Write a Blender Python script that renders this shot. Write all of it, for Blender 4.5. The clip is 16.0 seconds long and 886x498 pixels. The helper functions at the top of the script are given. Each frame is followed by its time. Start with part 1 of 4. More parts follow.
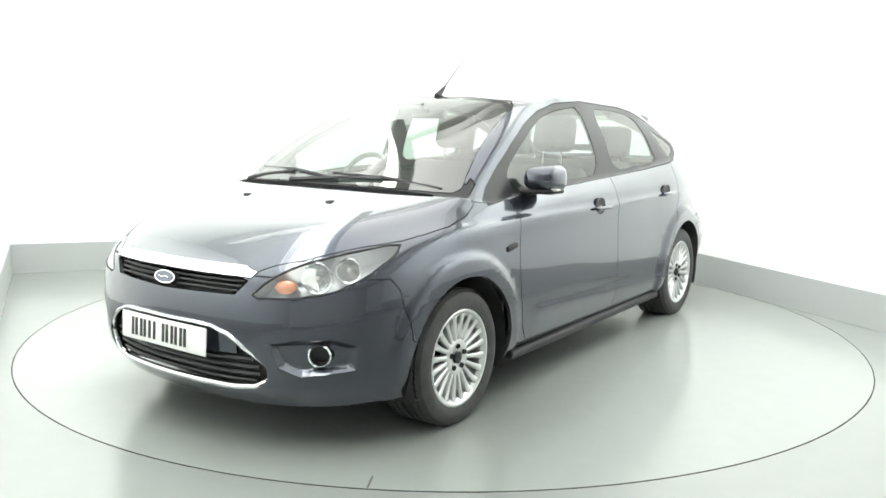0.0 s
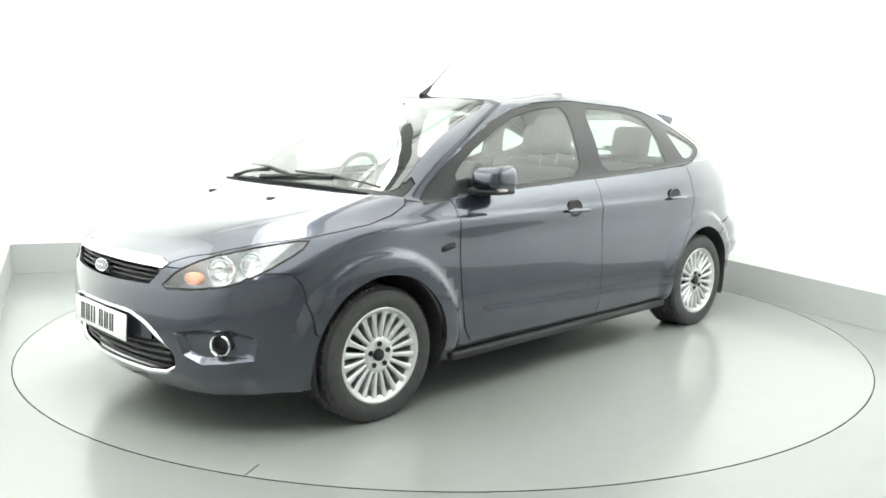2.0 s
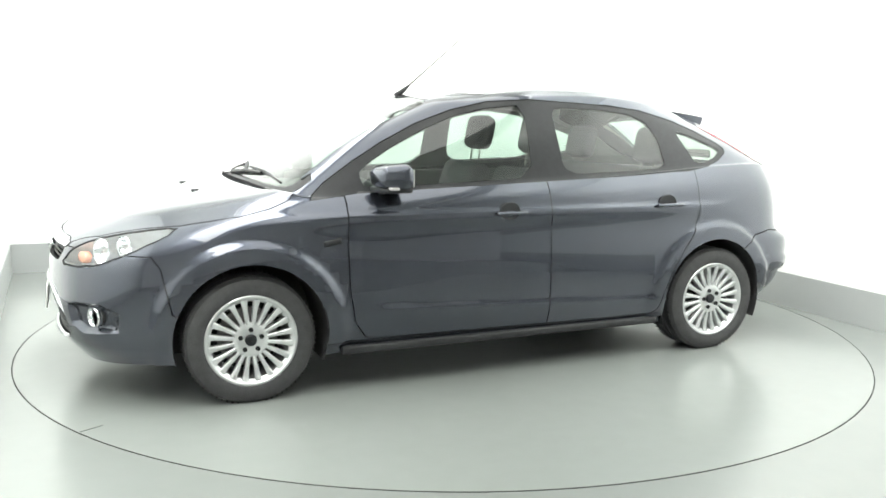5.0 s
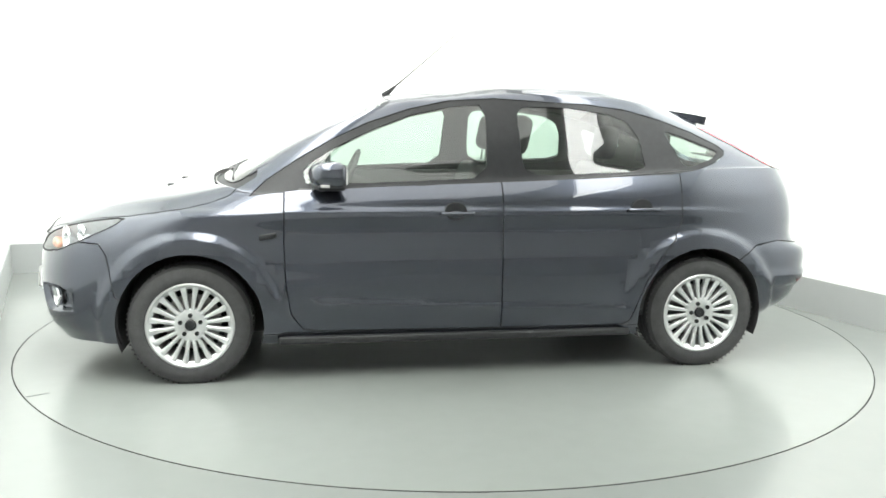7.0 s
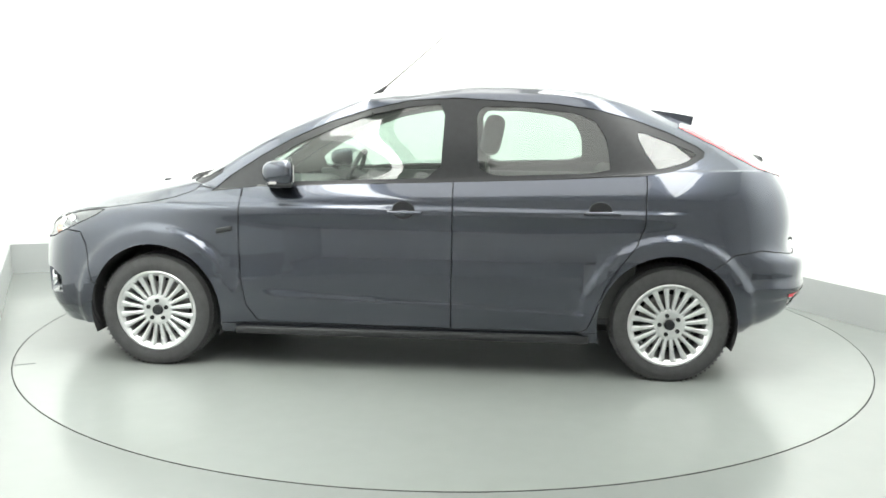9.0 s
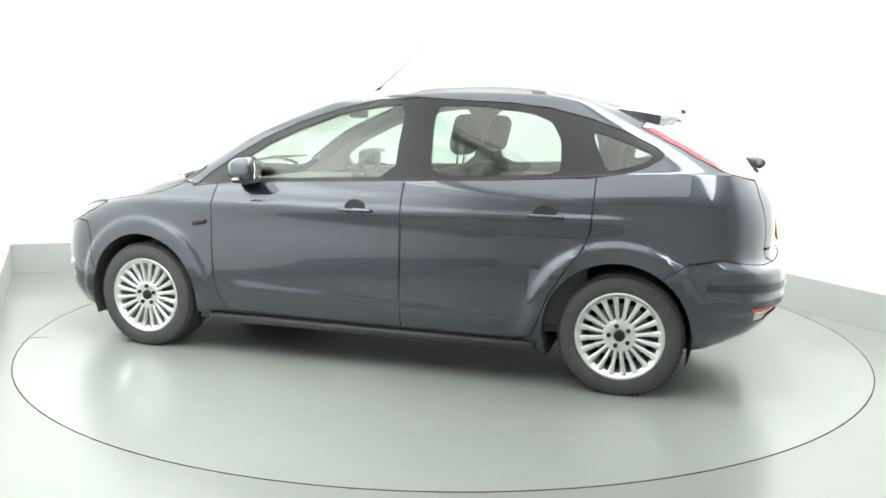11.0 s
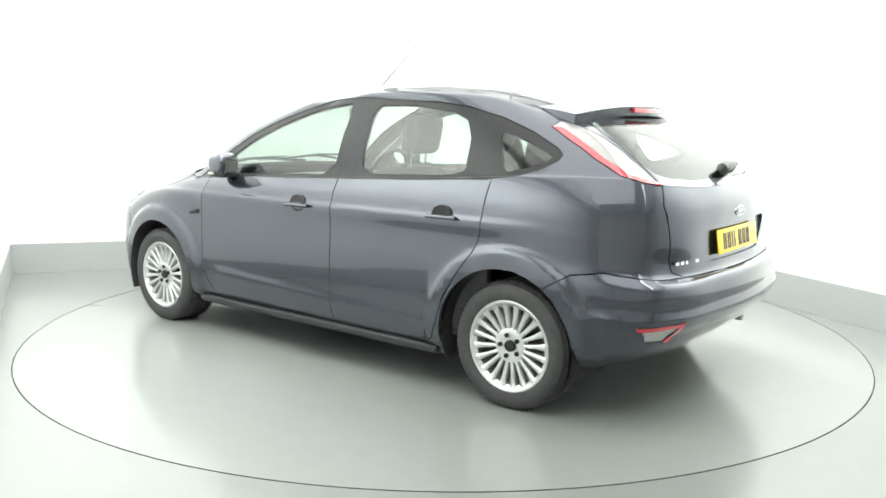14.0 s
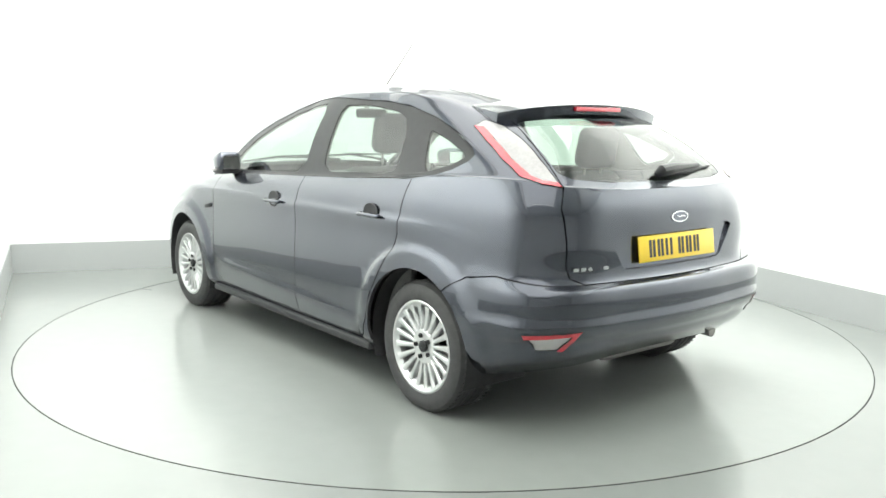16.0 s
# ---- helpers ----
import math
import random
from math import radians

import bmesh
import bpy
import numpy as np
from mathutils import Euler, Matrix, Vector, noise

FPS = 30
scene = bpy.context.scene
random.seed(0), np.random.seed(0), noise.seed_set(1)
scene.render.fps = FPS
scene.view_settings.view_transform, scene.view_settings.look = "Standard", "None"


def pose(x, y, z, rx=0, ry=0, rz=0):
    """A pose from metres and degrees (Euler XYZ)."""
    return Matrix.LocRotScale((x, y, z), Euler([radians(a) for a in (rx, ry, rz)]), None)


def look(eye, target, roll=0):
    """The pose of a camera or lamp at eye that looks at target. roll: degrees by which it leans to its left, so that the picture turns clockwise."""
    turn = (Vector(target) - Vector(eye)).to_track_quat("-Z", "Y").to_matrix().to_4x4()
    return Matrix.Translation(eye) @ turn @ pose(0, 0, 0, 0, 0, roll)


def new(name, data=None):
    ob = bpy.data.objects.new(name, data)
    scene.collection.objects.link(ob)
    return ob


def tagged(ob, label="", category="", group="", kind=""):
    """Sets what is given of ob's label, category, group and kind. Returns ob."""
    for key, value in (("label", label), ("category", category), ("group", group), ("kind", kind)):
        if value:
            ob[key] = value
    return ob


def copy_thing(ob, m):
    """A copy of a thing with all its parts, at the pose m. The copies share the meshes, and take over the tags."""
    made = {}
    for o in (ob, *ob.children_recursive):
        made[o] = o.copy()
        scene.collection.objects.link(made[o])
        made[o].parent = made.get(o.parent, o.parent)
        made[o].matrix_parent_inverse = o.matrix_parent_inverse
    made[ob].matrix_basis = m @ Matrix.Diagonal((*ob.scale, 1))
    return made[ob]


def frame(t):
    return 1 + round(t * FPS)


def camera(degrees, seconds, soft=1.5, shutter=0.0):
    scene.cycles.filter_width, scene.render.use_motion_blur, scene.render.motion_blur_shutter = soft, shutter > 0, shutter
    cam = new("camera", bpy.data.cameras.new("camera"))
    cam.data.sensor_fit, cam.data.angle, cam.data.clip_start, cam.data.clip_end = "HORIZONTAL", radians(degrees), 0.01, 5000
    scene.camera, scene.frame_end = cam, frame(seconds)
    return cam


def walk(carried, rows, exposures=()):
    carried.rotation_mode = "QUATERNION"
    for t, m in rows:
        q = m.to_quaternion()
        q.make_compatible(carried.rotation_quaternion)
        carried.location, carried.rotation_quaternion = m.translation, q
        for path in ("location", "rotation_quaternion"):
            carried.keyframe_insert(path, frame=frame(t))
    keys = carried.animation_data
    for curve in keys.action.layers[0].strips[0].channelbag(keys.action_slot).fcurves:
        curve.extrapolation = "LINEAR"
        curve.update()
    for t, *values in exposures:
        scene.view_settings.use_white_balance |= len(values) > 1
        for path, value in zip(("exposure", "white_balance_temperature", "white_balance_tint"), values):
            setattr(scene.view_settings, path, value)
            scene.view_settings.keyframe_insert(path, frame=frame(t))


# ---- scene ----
from mathutils.bvhtree import BVHTree

# ---- camera: stands still, looks down on the turntable ----
cam = camera(55.93, 16.0, soft=1.6)
EYE, PITCH, YAW, ROLL = (0.0, -5.253, 1.297), 8.83, -0.1, 0.77
AIM = (EYE[0] + math.sin(radians(YAW)), EYE[1] + math.cos(radians(YAW)), EYE[2] - math.tan(radians(PITCH)))
walk(cam, [(0.0, look(EYE, AIM, ROLL)), (16.0, look(EYE, AIM, ROLL))])

# ---- light: a closed white studio lit by softboxes added under its ceiling, out of view ----
scene.view_settings.exposure = 0.0
world = bpy.data.worlds.new("world")
scene.world = world
world.use_nodes = True
world.node_tree.nodes["Background"].inputs[0].default_value = (1, 1, 1, 1)
world.node_tree.nodes["Background"].inputs[1].default_value = 0.02
CEILING = 3.9


def softbox(x, y, z, target, sx, sy, watts):
    """A rectangular lamp at x, y, z that shines towards target; its long side lies level."""
    lamp = bpy.data.lights.new("softbox_lamp", "AREA")
    lamp.shape, lamp.size, lamp.size_y, lamp.energy, lamp.color = "RECTANGLE", sx, sy, watts, (0.985, 1.0, 0.968)
    ob = new("softbox_lamp", lamp)
    ob.matrix_world = look((x, y, z), target)
    return ob


# all added: the panel over the turntable, then the strips that wash the back, right and left walls
ADDED_SOFTBOXES = (((0.0, -1.9, CEILING - 0.14), (0.0, -1.8999, 0.0), 3.4, 6.4, 150.0), ((-0.62, 0.97, 3.2), (-1.05, 2.3, 2.2), 3.6, 1.2, 112.0),
             ((1.40, -1.07, 3.0), (2.9, -0.42, 2.2), 4.6, 1.8, 245.0), ((-1.10, -1.9, 3.0), (-2.6, -1.9, 2.2), 4.6, 1.8, 245.0))
for eye, target, sx, sy, watts in ADDED_SOFTBOXES:
    softbox(*eye, target, sx, sy, watts)

# ---- materials ----


def mat(name, col, rough=0.5, metal=0.0, vary=0.0, scale=8.0, bump=0.0, bscale=120.0, coat=0.0, rvary=0.0, emit=0.0, spec=0.5):
    m = bpy.data.materials.new(name)
    m.use_nodes = True
    nt, b = m.node_tree, m.node_tree.nodes["Principled BSDF"]
    b.inputs["Base Color"].default_value = (*col, 1)
    b.inputs["Roughness"].default_value, b.inputs["Metallic"].default_value = rough, metal
    b.inputs["Coat Weight"].default_value, b.inputs["Coat Roughness"].default_value = coat, 0.025
    b.inputs["Coat IOR"].default_value = 1.6
    b.inputs["Specular IOR Level"].default_value = spec
    if emit:
        b.inputs["Emission Color"].default_value, b.inputs["Emission Strength"].default_value = (*col, 1), emit
    tc = nt.nodes.new("ShaderNodeTexCoord")
    if vary:
        n1, n2 = nt.nodes.new("ShaderNodeTexNoise"), nt.nodes.new("ShaderNodeTexNoise")
        n1.inputs["Scale"].default_value, n2.inputs["Scale"].default_value = scale, scale * 9
        n1.inputs["Detail"].default_value = n2.inputs["Detail"].default_value = 4
        add = nt.nodes.new("ShaderNodeMath")
        add.operation = "ADD"
        ramp = nt.nodes.new("ShaderNodeMapRange")
        ramp.inputs["From Min"].default_value, ramp.inputs["From Max"].default_value = 0.7, 1.3
        ramp.inputs["To Min"].default_value, ramp.inputs["To Max"].default_value = 1 - vary, 1 + vary
        mul = nt.nodes.new("ShaderNodeVectorMath")
        mul.operation = "SCALE"
        mul.inputs[0].default_value = col
        for n in (n1, n2):
            nt.links.new(tc.outputs["Object"], n.inputs["Vector"])
        nt.links.new(n1.outputs["Fac"], add.inputs[0])
        nt.links.new(n2.outputs["Fac"], add.inputs[1])
        nt.links.new(add.outputs[0], ramp.inputs["Value"])
        nt.links.new(ramp.outputs[0], mul.inputs["Scale"])
        nt.links.new(mul.outputs[0], b.inputs["Base Color"])
        if rvary:
            r2 = nt.nodes.new("ShaderNodeMapRange")
            r2.inputs["From Min"].default_value, r2.inputs["From Max"].default_value = 0.3, 0.7
            r2.inputs["To Min"].default_value, r2.inputs["To Max"].default_value = rough - rvary, rough + rvary
            nt.links.new(n1.outputs["Fac"], r2.inputs["Value"])
            nt.links.new(r2.outputs[0], b.inputs["Roughness"])
    if bump:
        n3, bp = nt.nodes.new("ShaderNodeTexNoise"), nt.nodes.new("ShaderNodeBump")
        n3.inputs["Scale"].default_value, n3.inputs["Detail"].default_value = bscale, 3
        bp.inputs["Strength"].default_value, bp.inputs["Distance"].default_value = bump, 0.002
        nt.links.new(tc.outputs["Object"], n3.inputs["Vector"])
        nt.links.new(n3.outputs["Fac"], bp.inputs["Height"])
        nt.links.new(bp.outputs[0], b.inputs["Normal"])
    return m


def glass(name, tint, ior=1.5, frost=0.0):
    """A thin pane: clear tint, with mirror gloss that grows at a grazing view."""
    m = bpy.data.materials.new(name)
    m.use_nodes = True
    nt = m.node_tree
    nt.nodes.remove(nt.nodes["Principled BSDF"])
    tr, gl, mx, lw, pw, ramp = (nt.nodes.new(k) for k in ("ShaderNodeBsdfTransparent", "ShaderNodeBsdfGlossy", "ShaderNodeMixShader",
                                                          "ShaderNodeLayerWeight", "ShaderNodeMath", "ShaderNodeMapRange"))
    tr.inputs["Color"].default_value = (*tint, 1)
    gl.inputs["Roughness"].default_value = 0.02 + frost
    lw.inputs["Blend"].default_value = 0.5
    pw.operation = "POWER"
    pw.inputs[1].default_value = 4.5
    ramp.inputs["To Min"].default_value = 1.8 * ((ior - 1) / (ior + 1)) ** 2
    nt.links.new(lw.outputs["Facing"], pw.inputs[0])
    nt.links.new(pw.outputs[0], ramp.inputs["Value"])
    nt.links.new(ramp.outputs[0], mx.inputs[0])
    nt.links.new(tr.outputs[0], mx.inputs[1])
    nt.links.new(gl.outputs[0], mx.inputs[2])
    nt.links.new(mx.outputs[0], nt.nodes["Material Output"].inputs["Surface"])
    return m


GREY_WALL = mat("grey_wall_paint", (0.72, 0.725, 0.72), 0.8, vary=0.05, scale=0.8)
KICK = mat("grey_kick_panel", (0.36, 0.375, 0.37), 0.4, vary=0.012, scale=2.0)
WALL = mat("white_wall_paint", (0.86, 0.875, 0.86), 0.75, vary=0.012, scale=0.6, bump=0.05, bscale=60)
FLOOR = mat("grey_floor_paint", (0.222, 0.238, 0.226), 0.2, vary=0.02, scale=0.9, bump=0.02, bscale=9)
# the floor's grey made lighter, standing in for stronger light on the disc
DISC = mat("grey_floor_paint_lit", (0.250, 0.267, 0.255), 0.2, vary=0.02, scale=1.1, bump=0.02, bscale=9)
SEAM = mat("dark_rubber_seam", (0.05, 0.055, 0.052), 0.7, vary=0.3, scale=3)
PAINT = mat("blue_grey_metallic_paint", (0.060, 0.067, 0.088), 0.26, 0.85, vary=0.05, scale=40, coat=1.0, spec=0.2)
TRIM = mat("black_trim", (0.018, 0.019, 0.021), 0.35, vary=0.2, scale=30, spec=0.35)
PLASTIC = mat("black_plastic", (0.022, 0.023, 0.025), 0.55, vary=0.25, scale=40, bump=0.2, bscale=400)
LINER = mat("dark_liner_and_gap_shade", (0.025, 0.025, 0.026), 0.8, vary=0.3, scale=20, bump=0.3, bscale=90)
INNER = mat("inner_trim", (0.10, 0.102, 0.10), 0.75, vary=0.12, scale=8)
HEADLINER = mat("pale_headliner", (0.22, 0.22, 0.21), 0.9, vary=0.08, scale=40)
CLOTH = mat("seat_cloth", (0.075, 0.077, 0.08), 0.9, vary=0.2, scale=12, bump=0.08, bscale=150)
RUBBER = mat("tyre_rubber", (0.05, 0.05, 0.051), 0.62, vary=0.25, scale=25, bump=0.25, bscale=200)
ALLOY = mat("silver_alloy", (0.66, 0.67, 0.67), 0.3, 0.75, vary=0.06, scale=20, coat=0.3)
CHROME = mat("chrome", (0.82, 0.83, 0.84), 0.12, 1.0, vary=0.03, scale=15)
STEEL = mat("brake_steel", (0.32, 0.31, 0.30), 0.45, 0.9, vary=0.2, scale=30)
GLASS = glass("tinted_window_glass", (0.62, 0.71, 0.655), 1.6)
SCREEN = glass("windscreen_glass", (0.68, 0.77, 0.72), 1.9)
REAR_GLASS = glass("tinted_rear_glass", (0.58, 0.66, 0.61), 1.55)
LENS = glass("clear_lens", (0.93, 0.95, 0.95), 1.5)
RED = mat("red_lens", (0.62, 0.02, 0.04), 0.12, coat=1.0, vary=0.08, scale=50)
WHITE_LENS = mat("white_lens", (0.52, 0.50, 0.49), 0.15, coat=1.0, vary=0.08, scale=60, bump=0.3, bscale=260)
TAIL_LENS = mat("smoky_white_lens", (0.33, 0.32, 0.32), 0.15, coat=1.0, vary=0.12, scale=60, bump=0.3, bscale=260)
AMBER = mat("amber_lens", (0.78, 0.34, 0.20), 0.15, coat=1.0, vary=0.1, scale=60)
BEZEL = mat("lamp_bezel", (0.60, 0.61, 0.62), 0.32, 0.5, vary=0.1, scale=30)
MIRROR = mat("mirror_glass", (0.9, 0.9, 0.9), 0.02, 1.0)
REFLECTOR = mat("lamp_reflector", (0.88, 0.89, 0.9), 0.12, 1.0)
PLATE_W = mat("white_plate", (0.80, 0.80, 0.78), 0.35, vary=0.03, scale=30, coat=0.4)
PLATE_Y = mat("yellow_plate", (0.86, 0.60, 0.02), 0.35, vary=0.03, scale=30, coat=0.4)
INK = mat("black_ink", (0.02, 0.02, 0.02), 0.4)
BADGE = mat("blue_badge", (0.06, 0.075, 0.12), 0.2, 0.4, coat=1.0)

# ---- mesh helpers ----


def mesh_of(name, bm, m, smooth=True, sharp=35.0):
    me = bpy.data.meshes.new(name)
    bm.normal_update()
    bmesh.ops.recalc_face_normals(bm, faces=bm.faces[:]) if not smooth else None
    for f in bm.faces:
        f.smooth = smooth
    for e in bm.edges:
        if len(e.link_faces) == 2 and e.calc_face_angle(0) > radians(sharp):
            e.smooth = False
    bm.to_mesh(me)
    bm.free()
    for one in (m if isinstance(m, (list, tuple)) else (m,)):
        me.materials.append(one)
    return me


def part(name, bm, m, parent, label="", smooth=True, sharp=35.0):
    ob = new(name, mesh_of(name, bm, m, smooth, sharp))
    ob.parent = parent
    if label:
        ob["label"] = label
    return ob


def cuboid(bm, lo, hi, bevel=0.0, seg=2, m=None):
    ret = bmesh.ops.create_cube(bm, size=1)
    lo, hi = Vector(lo), Vector(hi)
    for v in ret["verts"]:
        v.co = Vector([(lo[i] + hi[i]) / 2 + v.co[i] * (hi[i] - lo[i]) for i in range(3)])
    if bevel:
        es = list({e for v in ret["verts"] for e in v.link_edges})
        ret = bmesh.ops.bevel(bm, geom=es, offset=bevel, segments=seg, affect="EDGES", profile=0.5)
    if m is not None:
        for v in ret["verts"]:
            v.co = m @ v.co
    return ret["verts"]


def lathe(bm, prof, n, m=None, close=False):
    """Turns (radius, along) round the y axis."""
    rows = []
    for r, y in prof:
        rows.append([bm.verts.new((r * math.cos(2 * math.pi * i / n), y, r * math.sin(2 * math.pi * i / n))) for i in range(n)])
    pairs = list(zip(rows, rows[1:])) + ([(rows[-1], rows[0])] if close else [])
    for a, b in pairs:
        for i in range(n):
            bm.faces.new((a[i], a[(i + 1) % n], b[(i + 1) % n], b[i]))
    if m is not None:
        for row in rows:
            for v in row:
                v.co = m @ v.co
    return rows


def tube(bm, pts, rad, n=8):
    """A round bar along pts; rad may be one number or one for each point."""
    pts = [Vector(q) for q in pts]
    rad = rad if isinstance(rad, (list, tuple)) else [rad] * len(pts)
    rings = []
    for i, q in enumerate(pts):
        d = (pts[min(i + 1, len(pts) - 1)] - pts[max(i - 1, 0)]).normalized()
        a = d.cross(Vector((0, 0, 1)) if abs(d.z) < 0.9 else Vector((0, 1, 0))).normalized()
        b = d.cross(a)
        rings.append([bm.verts.new(q + rad[i] * (a * math.cos(2 * math.pi * k / n) + b * math.sin(2 * math.pi * k / n))) for k in range(n)])
    for r0, r1 in zip(rings, rings[1:]):
        for k in range(n):
            bm.faces.new((r0[k], r0[(k + 1) % n], r1[(k + 1) % n], r1[k]))
    bm.faces.new(rings[0][::-1])
    bm.faces.new(rings[-1])


def plate_of(bm, outline, depth, along=(0, 0, -1)):
    """A flat slab: the outline's polygon, and the same moved by depth."""
    d = Vector(along) * depth
    top = [bm.verts.new(q) for q in outline]
    low = [bm.verts.new(Vector(q) + d) for q in outline]
    bm.faces.new(top)
    bm.faces.new(low[::-1])
    n = len(top)
    for i in range(n):
        bm.faces.new((top[i], low[i], low[(i + 1) % n], top[(i + 1) % n]))
    bmesh.ops.recalc_face_normals(bm, faces=bm.faces[:])


# ---- the studio ----
def wall_run(name, pts, h, thick, label, m=WALL):
    """An upright wall with thickness over a line of plan points, its inner side to the left of the line."""
    bm = bmesh.new()
    P = [Vector((*q, 0)) for q in pts]
    off = []
    for i, q in enumerate(P):
        d = (P[min(i + 1, len(P) - 1)] - P[max(i - 1, 0)]).normalized()
        off.append(q + Vector((d.y, -d.x, 0)) * thick)
    cols = [[bm.verts.new((a.x, a.y, z)) for z in (-0.02, h)] + [bm.verts.new((b.x, b.y, z)) for z in (h, -0.02)] for a, b in zip(P, off)]
    for a, b in zip(cols, cols[1:]):
        for k in range(4):
            bm.faces.new((a[k], b[k], b[(k + 1) % 4], a[(k + 1) % 4]))
    bm.faces.new(cols[0][::-1])
    bm.faces.new(cols[-1])
    bmesh.ops.recalc_face_normals(bm, faces=bm.faces[:])
    return tagged(part(name, bm, m, None, label), category="wall", kind="structure")


def bend(a, b, c, n=14):
    """A rounded corner from a to c with its tip towards b."""
    return [tuple((1 - t) ** 2 * a[i] + 2 * t * (1 - t) * b[i] + t * t * c[i] for i in (0, 1)) for t in [k / n for k in range(n + 1)]]


BACK = [(4.85, -4.82), (2.77, -0.05)] + bend((1.55, 2.74), (1.393, 3.097), (1.03, 2.98), 8) + [(-3.43, 1.53), (-3.56, 1.487)]
SIDE = [(-3.56, 1.487), (-2.86, -0.02)] + bend((-2.72, -0.33), (-2.6, -0.6), (-2.6, -1.0), 6) + [(-2.6, -6.0)]
wall_run("wall_back", BACK, CEILING, 0.15, "plain white studio wall close behind the turntable")
wall_run("wall_side", SIDE, CEILING, 0.15, "plain white studio side wall")
# the end wall is added unseen; its tone brightens reflections in the car's sides
wall_run("wall_front", [(-2.6, -6.0), (-2.6, -7.5), (4.85, -7.5), (4.85, -4.82)], CEILING, 0.15, "plain grey unseen wall added behind the camera for the car to reflect", GREY_WALL)


def inset(pts, d):
    """The plan line moved inwards by d."""
    P, out = [Vector(q) for q in pts], []
    for i, q in enumerate(P):
        t = (P[min(i + 1, len(P) - 1)] - P[max(i - 1, 0)]).normalized()
        out.append((q.x - t.y * d, q.y + t.x * d))
    return out


for pts in (BACK, SIDE):
    ob = wall_run("baseboard", inset(pts, 0.008), 0.24, 0.007, "pale grey kick panel along the foot of the wall", KICK)
    ob["category"] = "baseboard"

DISC_R = 2.483


def ring_plate(name, r0, r1, z0, z1, m, n=160):
    bm = bmesh.new()
    if r0 > 0:
        lathe(bm, [(r0, z1), (r1, z1), (r1, z0), (r0, z0)], n, Matrix.Rotation(radians(90), 4, "X"), close=True)
    else:
        lathe(bm, [(0.02, z1), (r1 * 0.5, z1), (r1, z1), (r1, z0), (0.02, z0)], n, Matrix.Rotation(radians(90), 4, "X"), close=True)
    bmesh.ops.recalc_face_normals(bm, faces=bm.faces[:])
    return bm, m


bm = bmesh.new()
outer = [bm.verts.new((7 * math.cos(2 * math.pi * i / 96) * (1.2), 8.5 * math.sin(2 * math.pi * i / 96) - 1, 0)) for i in range(96)]
inner = [bm.verts.new(((DISC_R + 0.002) * math.cos(2 * math.pi * i / 96), (DISC_R + 0.002) * math.sin(2 * math.pi * i / 96), 0)) for i in range(96)]
inner2 = [bm.verts.new((v.co.x, v.co.y, -0.06)) for v in inner]
for i in range(96):
    j = (i + 1) % 96
    bm.faces.new((outer[i], outer[j], inner[j], inner[i]))
    bm.faces.new((inner[i], inner[j], inner2[j], inner2[i]))
tagged(part("floor", bm, FLOOR, None, "light grey painted studio floor with a soft sheen", sharp=30), category="floor", kind="structure")
bm, m = ring_plate("pit", 0, DISC_R + 0.2, -0.08, -0.055, SEAM)
tagged(part("turntable_pit", bm, SEAM, None, "dark gap round the turntable's edge", smooth=False), category="floor", kind="structure")
bm = bmesh.new()
cuboid(bm, (-6, -8.5, CEILING), (6.5, 6.5, CEILING + 0.12))
tagged(part("ceiling", bm, WALL, None, "plain white studio ceiling", smooth=False), category="ceiling", kind="structure")


turntable = tagged(new("turntable"), "large round grey turntable disc flush with the floor", "turntable")
bm, m = ring_plate("disc", 0, DISC_R - 0.0045, -0.05, 0.0, DISC)
part("disc", bm, DISC, turntable, smooth=False)
bm, m = ring_plate("edge", DISC_R - 0.0044, DISC_R - 0.002, -0.05, 0.002, STEEL)
part("edge_strip", bm, SEAM, turntable, "thin dark edging strip", smooth=False)
bm = bmesh.new()
plate_of(bm, [Vector((r * math.cos(w), r * math.sin(w), 0.0012)) for r, w in ((2.37, -0.0016), (2.472, -0.0016), (2.472, 0.0016), (2.37, 0.0016))], 0.001)
mk = part("joint_mark", bm, SEAM, turntable, "short dark joint at the disc's edge", smooth=False)
mk.rotation_euler = (0, 0, radians(29.2))


# housings for the added lamps, which stand outside the view
def softbox_frame(eye, target, sx, sy, watts):
    box = tagged(new("ceiling_light"), "white rectangular softbox added out of view to light the studio", "ceiling light", "studio softboxes")
    box.matrix_world = look(eye, target)
    bm = bmesh.new()
    for lo, hi in (((-sx / 2 - 0.04, -sy / 2 - 0.04, 0.01), (-sx / 2, sy / 2 + 0.04, 0.12)), ((sx / 2, -sy / 2 - 0.04, 0.01), (sx / 2 + 0.04, sy / 2 + 0.04, 0.12)),
                   ((-sx / 2, -sy / 2 - 0.04, 0.01), (sx / 2, -sy / 2, 0.12)), ((-sx / 2, sy / 2, 0.01), (sx / 2, sy / 2 + 0.04, 0.12)),
                   ((-sx / 2, -sy / 2, 0.11), (sx / 2, sy / 2, 0.12))):
        cuboid(bm, lo, hi)
    part("frame", bm, PLATE_W, box, smooth=False)
    if eye[2] < CEILING - 0.2:
        for k in (-0.4, 0.4):
            bm = bmesh.new()
            top = Vector((0, 0, CEILING)) - Vector(eye)
            foot = box.matrix_world @ Vector((sx * k, 0, 0.11))
            tube(bm, [box.matrix_world.inverted() @ foot, box.matrix_world.inverted() @ Vector((foot.x, foot.y, CEILING))], 0.012, 8)
            part("hanger", bm, STEEL, box)


for sx in ADDED_SOFTBOXES:
    softbox_frame(*sx)

